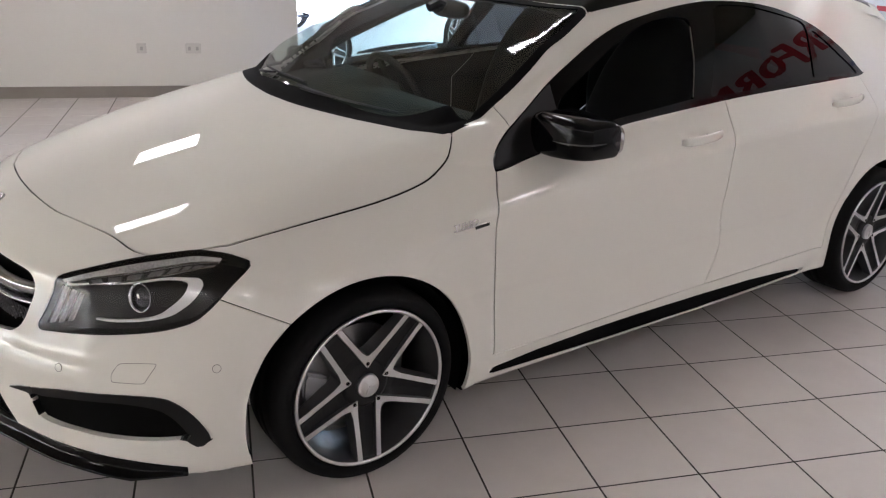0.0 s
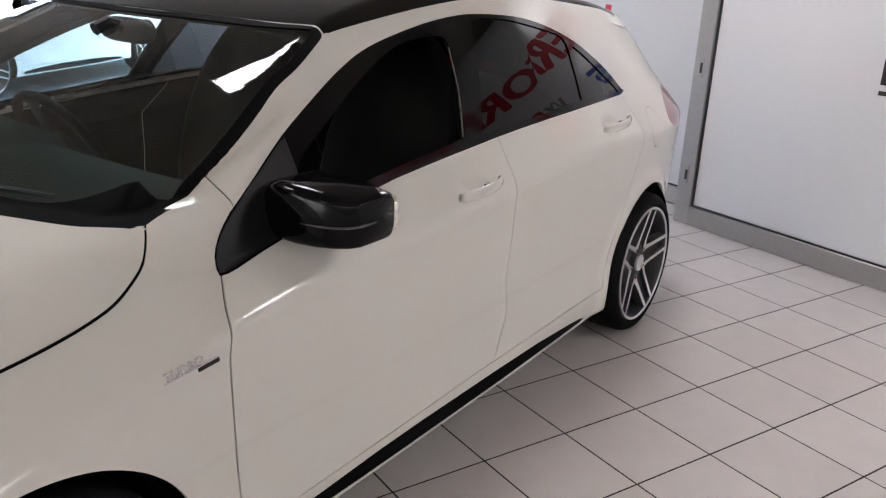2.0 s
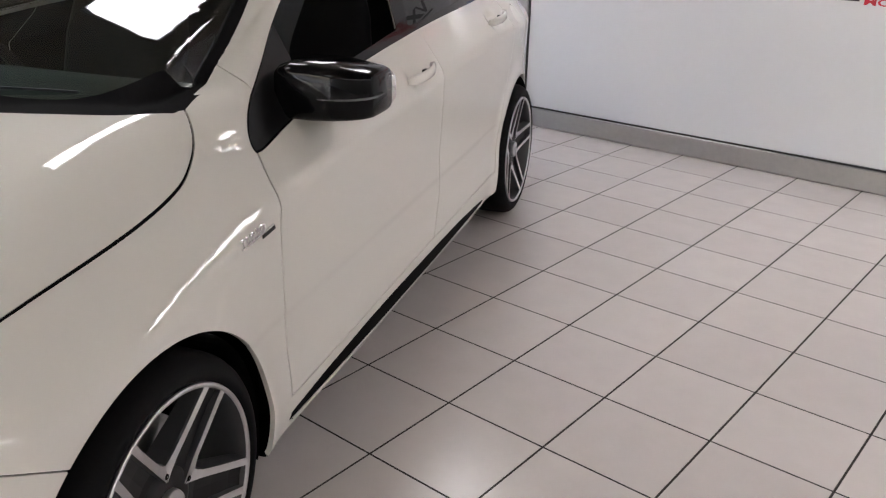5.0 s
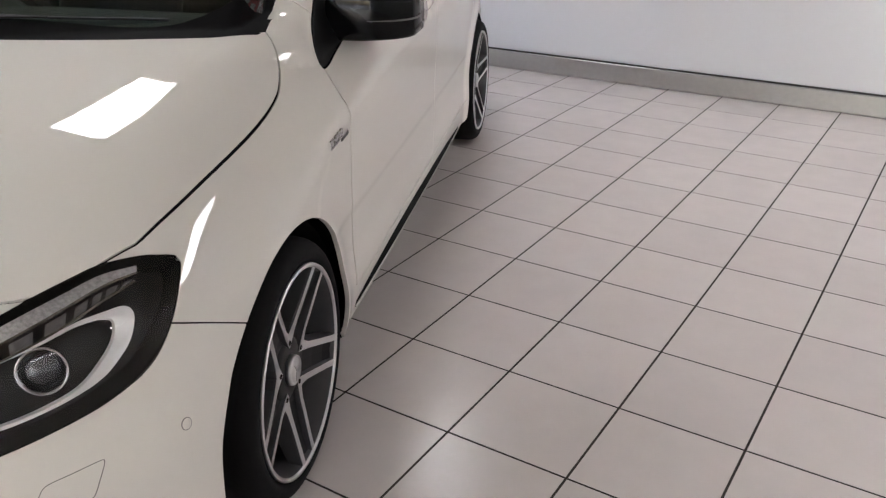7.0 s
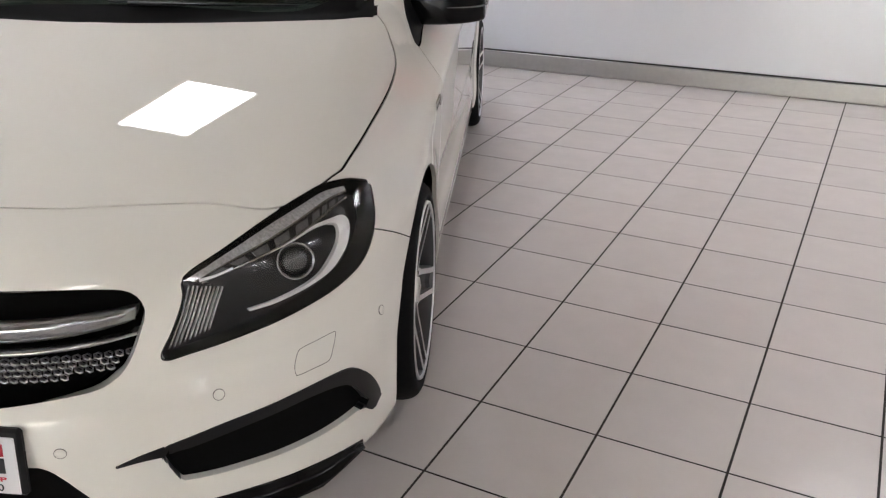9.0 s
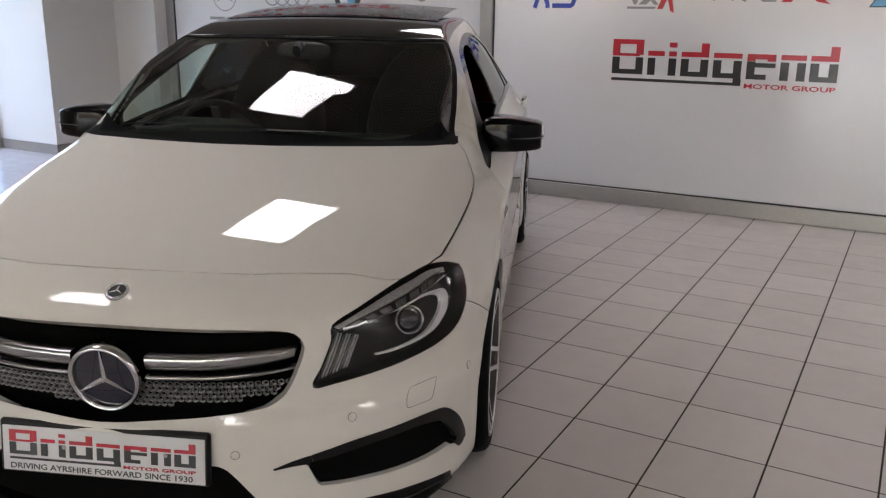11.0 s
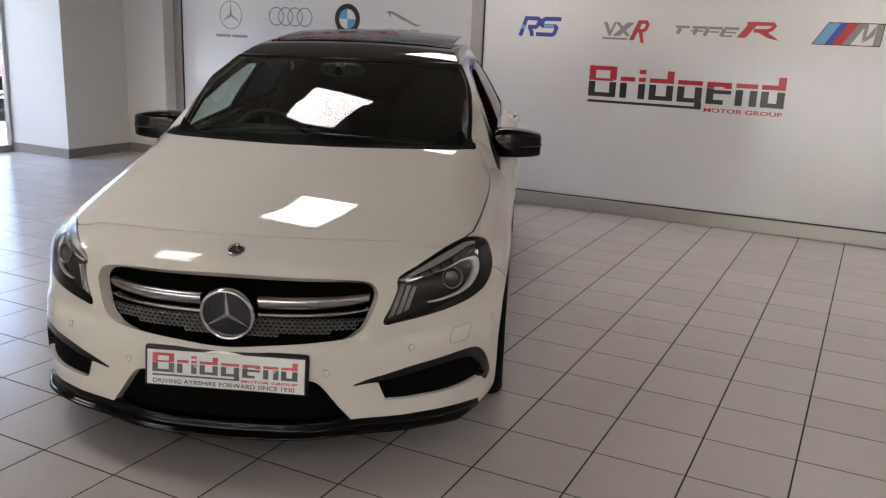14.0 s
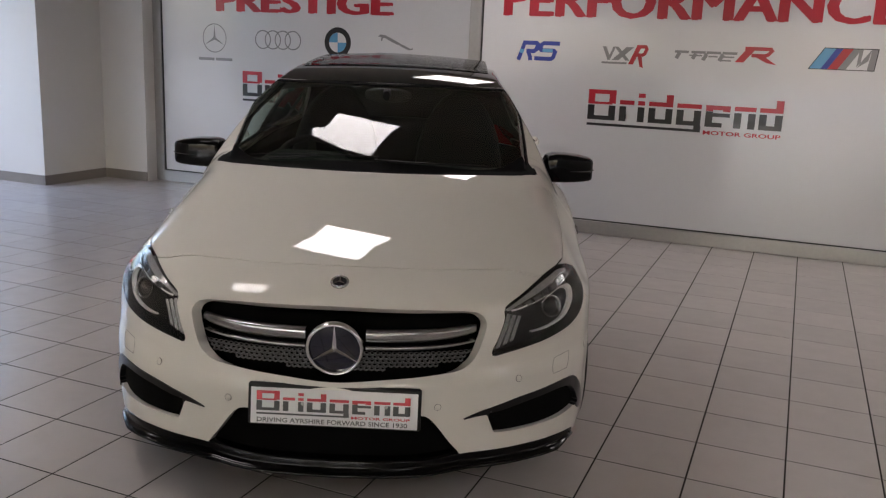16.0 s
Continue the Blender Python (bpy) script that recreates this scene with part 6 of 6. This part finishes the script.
def parked_car(m, paint, label, plate_seen):
    """Another car of the same build, closed and without the show plate."""
    pc = tagged(new("parked_car"), label, "car", "parked cars")
    pc.matrix_world = m
    keep = ("bonnet", "front_bumper", "body_shell", "roof_panel", "cowl", "windscreen", "front_fender", "front_door", "rear_door", "window_frame", "rear_side_window", "quarter_window", "tail_lamp", "headlamp", "grille_back", "louvre", "wheel", "door_mirror", "lower_intake", "intake_recess", "intake_blade", "arch_liner", "underside", "floor_pan", "engine_block", "boot_floor", "sill_insert", "dashboard", "splitter")
    def clone(o, par):
        k = o.copy()
        scene.collection.objects.link(k)
        k.parent = par
        if o.type == 'MESH' and o.material_slots and o.material_slots[0].material == M_paint:
            k.material_slots[0].link = 'OBJECT'
            k.material_slots[0].material = paint
        for ch in o.children:
            if ch.name.split(".")[0] not in ("cap_ray", "led", "fin"):
                clone(ch, k)
    for o in list(car.children):
        if o.name.split(".")[0] in keep:
            clone(o, pc)
    if plate_seen:
        q = part("plate", boxes(((-0.26, -0.955, 0.36), (0.26, -0.945, 0.47))), M_white, pc, "white number plate")
        part("plate_bar", boxes(((-0.22, -0.957, 0.39), (0.05, -0.9555, 0.44)), ((0.09, -0.957, 0.39), (0.22, -0.9555, 0.44))), M_ink, q)
    return pc


M_silver_paint = material("silver_white_paint", (0.78, 0.81, 0.84), 0.3, Coat_Weight=1.0, Coat_Roughness=0.03)
M_red_paint = material("red_paint", (0.42, 0.012, 0.018), 0.3, Coat_Weight=1.0, Coat_Roughness=0.03)
parked_car(pose(-9.25, 0.05, -0.13, 0, 0, 41), M_silver_paint, "silver white hatchback parked outside the glass", False)
parked_car(pose(-11.55, 5.68, -0.13, 0, 0, 57), M_red_paint, "red hatchback parked outside facing the glass", True)


def foliage(bm, c, r, n, size):
    for _ in range(n):
        a, b, q = rng.uniform(0, 6.28), math.acos(rng.uniform(-1, 1)), rng.uniform(0.45, 1.0) ** 0.5
        p = Vector(c) + Vector((r[0] * q * math.sin(b) * math.cos(a), r[1] * q * math.sin(b) * math.sin(a), r[2] * q * math.cos(b)))
        u = Vector((rng.gauss(0, 1), rng.gauss(0, 1), rng.gauss(0, 1))).normalized() * size * rng.uniform(0.6, 1.3)
        v = u.orthogonal().normalized() * size * 0.6
        f = bm.faces.new([bm.verts.new(p + o) for o in (u, v, -u, -v)])
    return bm


def tree(x, y, h):
    t = tagged(new("tree"), "leafy green tree beyond the car park", "tree", "trees")
    t.location = (x, y, -0.13)
    bm = bmesh.new()
    tube(bm, [(0, 0, 0), (0.05, 0.02, h * 0.25), (0.0, 0.1, h * 0.5), (0.1, 0.0, h * 0.8)], [0.20, 0.16, 0.11, 0.04], 8, 1.0, (1, 0, 0))
    for k in range(5):
        a = k * 1.3
        tube(bm, [(0.03, 0.03, h * (0.35 + 0.07 * k)), (0.7 * math.cos(a), 0.7 * math.sin(a), h * (0.48 + 0.07 * k)), (1.3 * math.cos(a), 1.3 * math.sin(a), h * (0.56 + 0.08 * k))], [0.07, 0.05, 0.02], 6, 1.0, (1, 0, 0))
    part("trunk", bm, M_bark, t)
    bm = bmesh.new()
    for k in range(9):
        foliage(bm, (rng.uniform(-1.3, 1.3), rng.uniform(-1.3, 1.3), h * rng.uniform(0.5, 0.95)), (1.2, 1.2, 0.9), 260, 0.16)
    part("crown", bm, M_leaf, t)


for x, y, h in ((-44, 14, 4.2), (-47, 22, 4.6), (-43, 31, 4.0), (-48, 4, 4.4), (-14, -34, 7), (-4, -36, 8), (6, -33, 7), (14, -35, 8)):
    tree(x, y, h)
bm = bmesh.new()
for k in range(40):
    foliage(bm, (-30 + rng.uniform(-0.5, 0.5), -12 + k * 1.3, 0.6), (0.8, 0.9, 0.9), 60, 0.16)
tagged(part("hedge", bm, M_leaf), "clipped green hedge along the car park", "hedge", kind="stuff")
bd = tagged(new("building"), "pale rendered building across the road", "building")
M_render = vary(material("pale_render", (0.55, 0.54, 0.52), 0.8), 1, 0.1)
bd.location = (-75, 14, -0.13)
part("wall", boxes(((-4, -30, 0), (4, 34, 5.5))), M_render, bd)
part("roof", boxes(((-4.5, -30.5, 5.5), (4.5, 34.5, 6.3)), bevel=0.2), M_asphalt, bd)
for k in range(10):
    part("window", boxes(((3.98, -27 + k * 6, 1.2), (4.04, -24 + k * 6, 3.4))), M_gloss_black, bd)

# ---------------------------------------------------------------- floor tiles, piece by piece
STEP = 0.3333
proto = bmesh.new()
box(proto, (0.0032, 0.0032, -0.0034), (STEP - 0.0032, STEP - 0.0032, 0.0))
top = [f for f in proto.faces if f.normal.z > 0.5]
proto.normal_update()
bmesh.ops.bevel(proto, geom=[e for e in proto.edges if all(v.co.z > -0.001 for v in e.verts)], offset=0.0007, segments=1, affect='EDGES')
tile_mesh = bpy.data.meshes.new("tile")
proto.to_mesh(tile_mesh)
tile_mesh.materials.append(M_tile)
near = set()
for i in range(-6, 7):
    for j in range(-11, 11):
        near.add((i, j))
        t = new("tile", tile_mesh)
        t.location = (i * STEP, j * STEP, 0)
        t.parent = floor
vs, fs = [], []
src_v = [v.co.copy() for v in tile_mesh.vertices]
src_f = [tuple(p.vertices) for p in tile_mesh.polygons]
for i in range(-23, 15):
    for j in range(-43, 13):
        if (i, j) in near:
            continue
        o = len(vs)
        vs += [(v.x + i * STEP, v.y + j * STEP, v.z) for v in src_v]
        fs += [tuple(o + k for k in f) for f in src_f]
me = bpy.data.meshes.new("far_tiles")
me.from_pydata(vs, [], fs)
me.materials.append(M_tile_far)
far = new("far_tiles", me)
far.parent = floor
far["kind"] = "stuff"
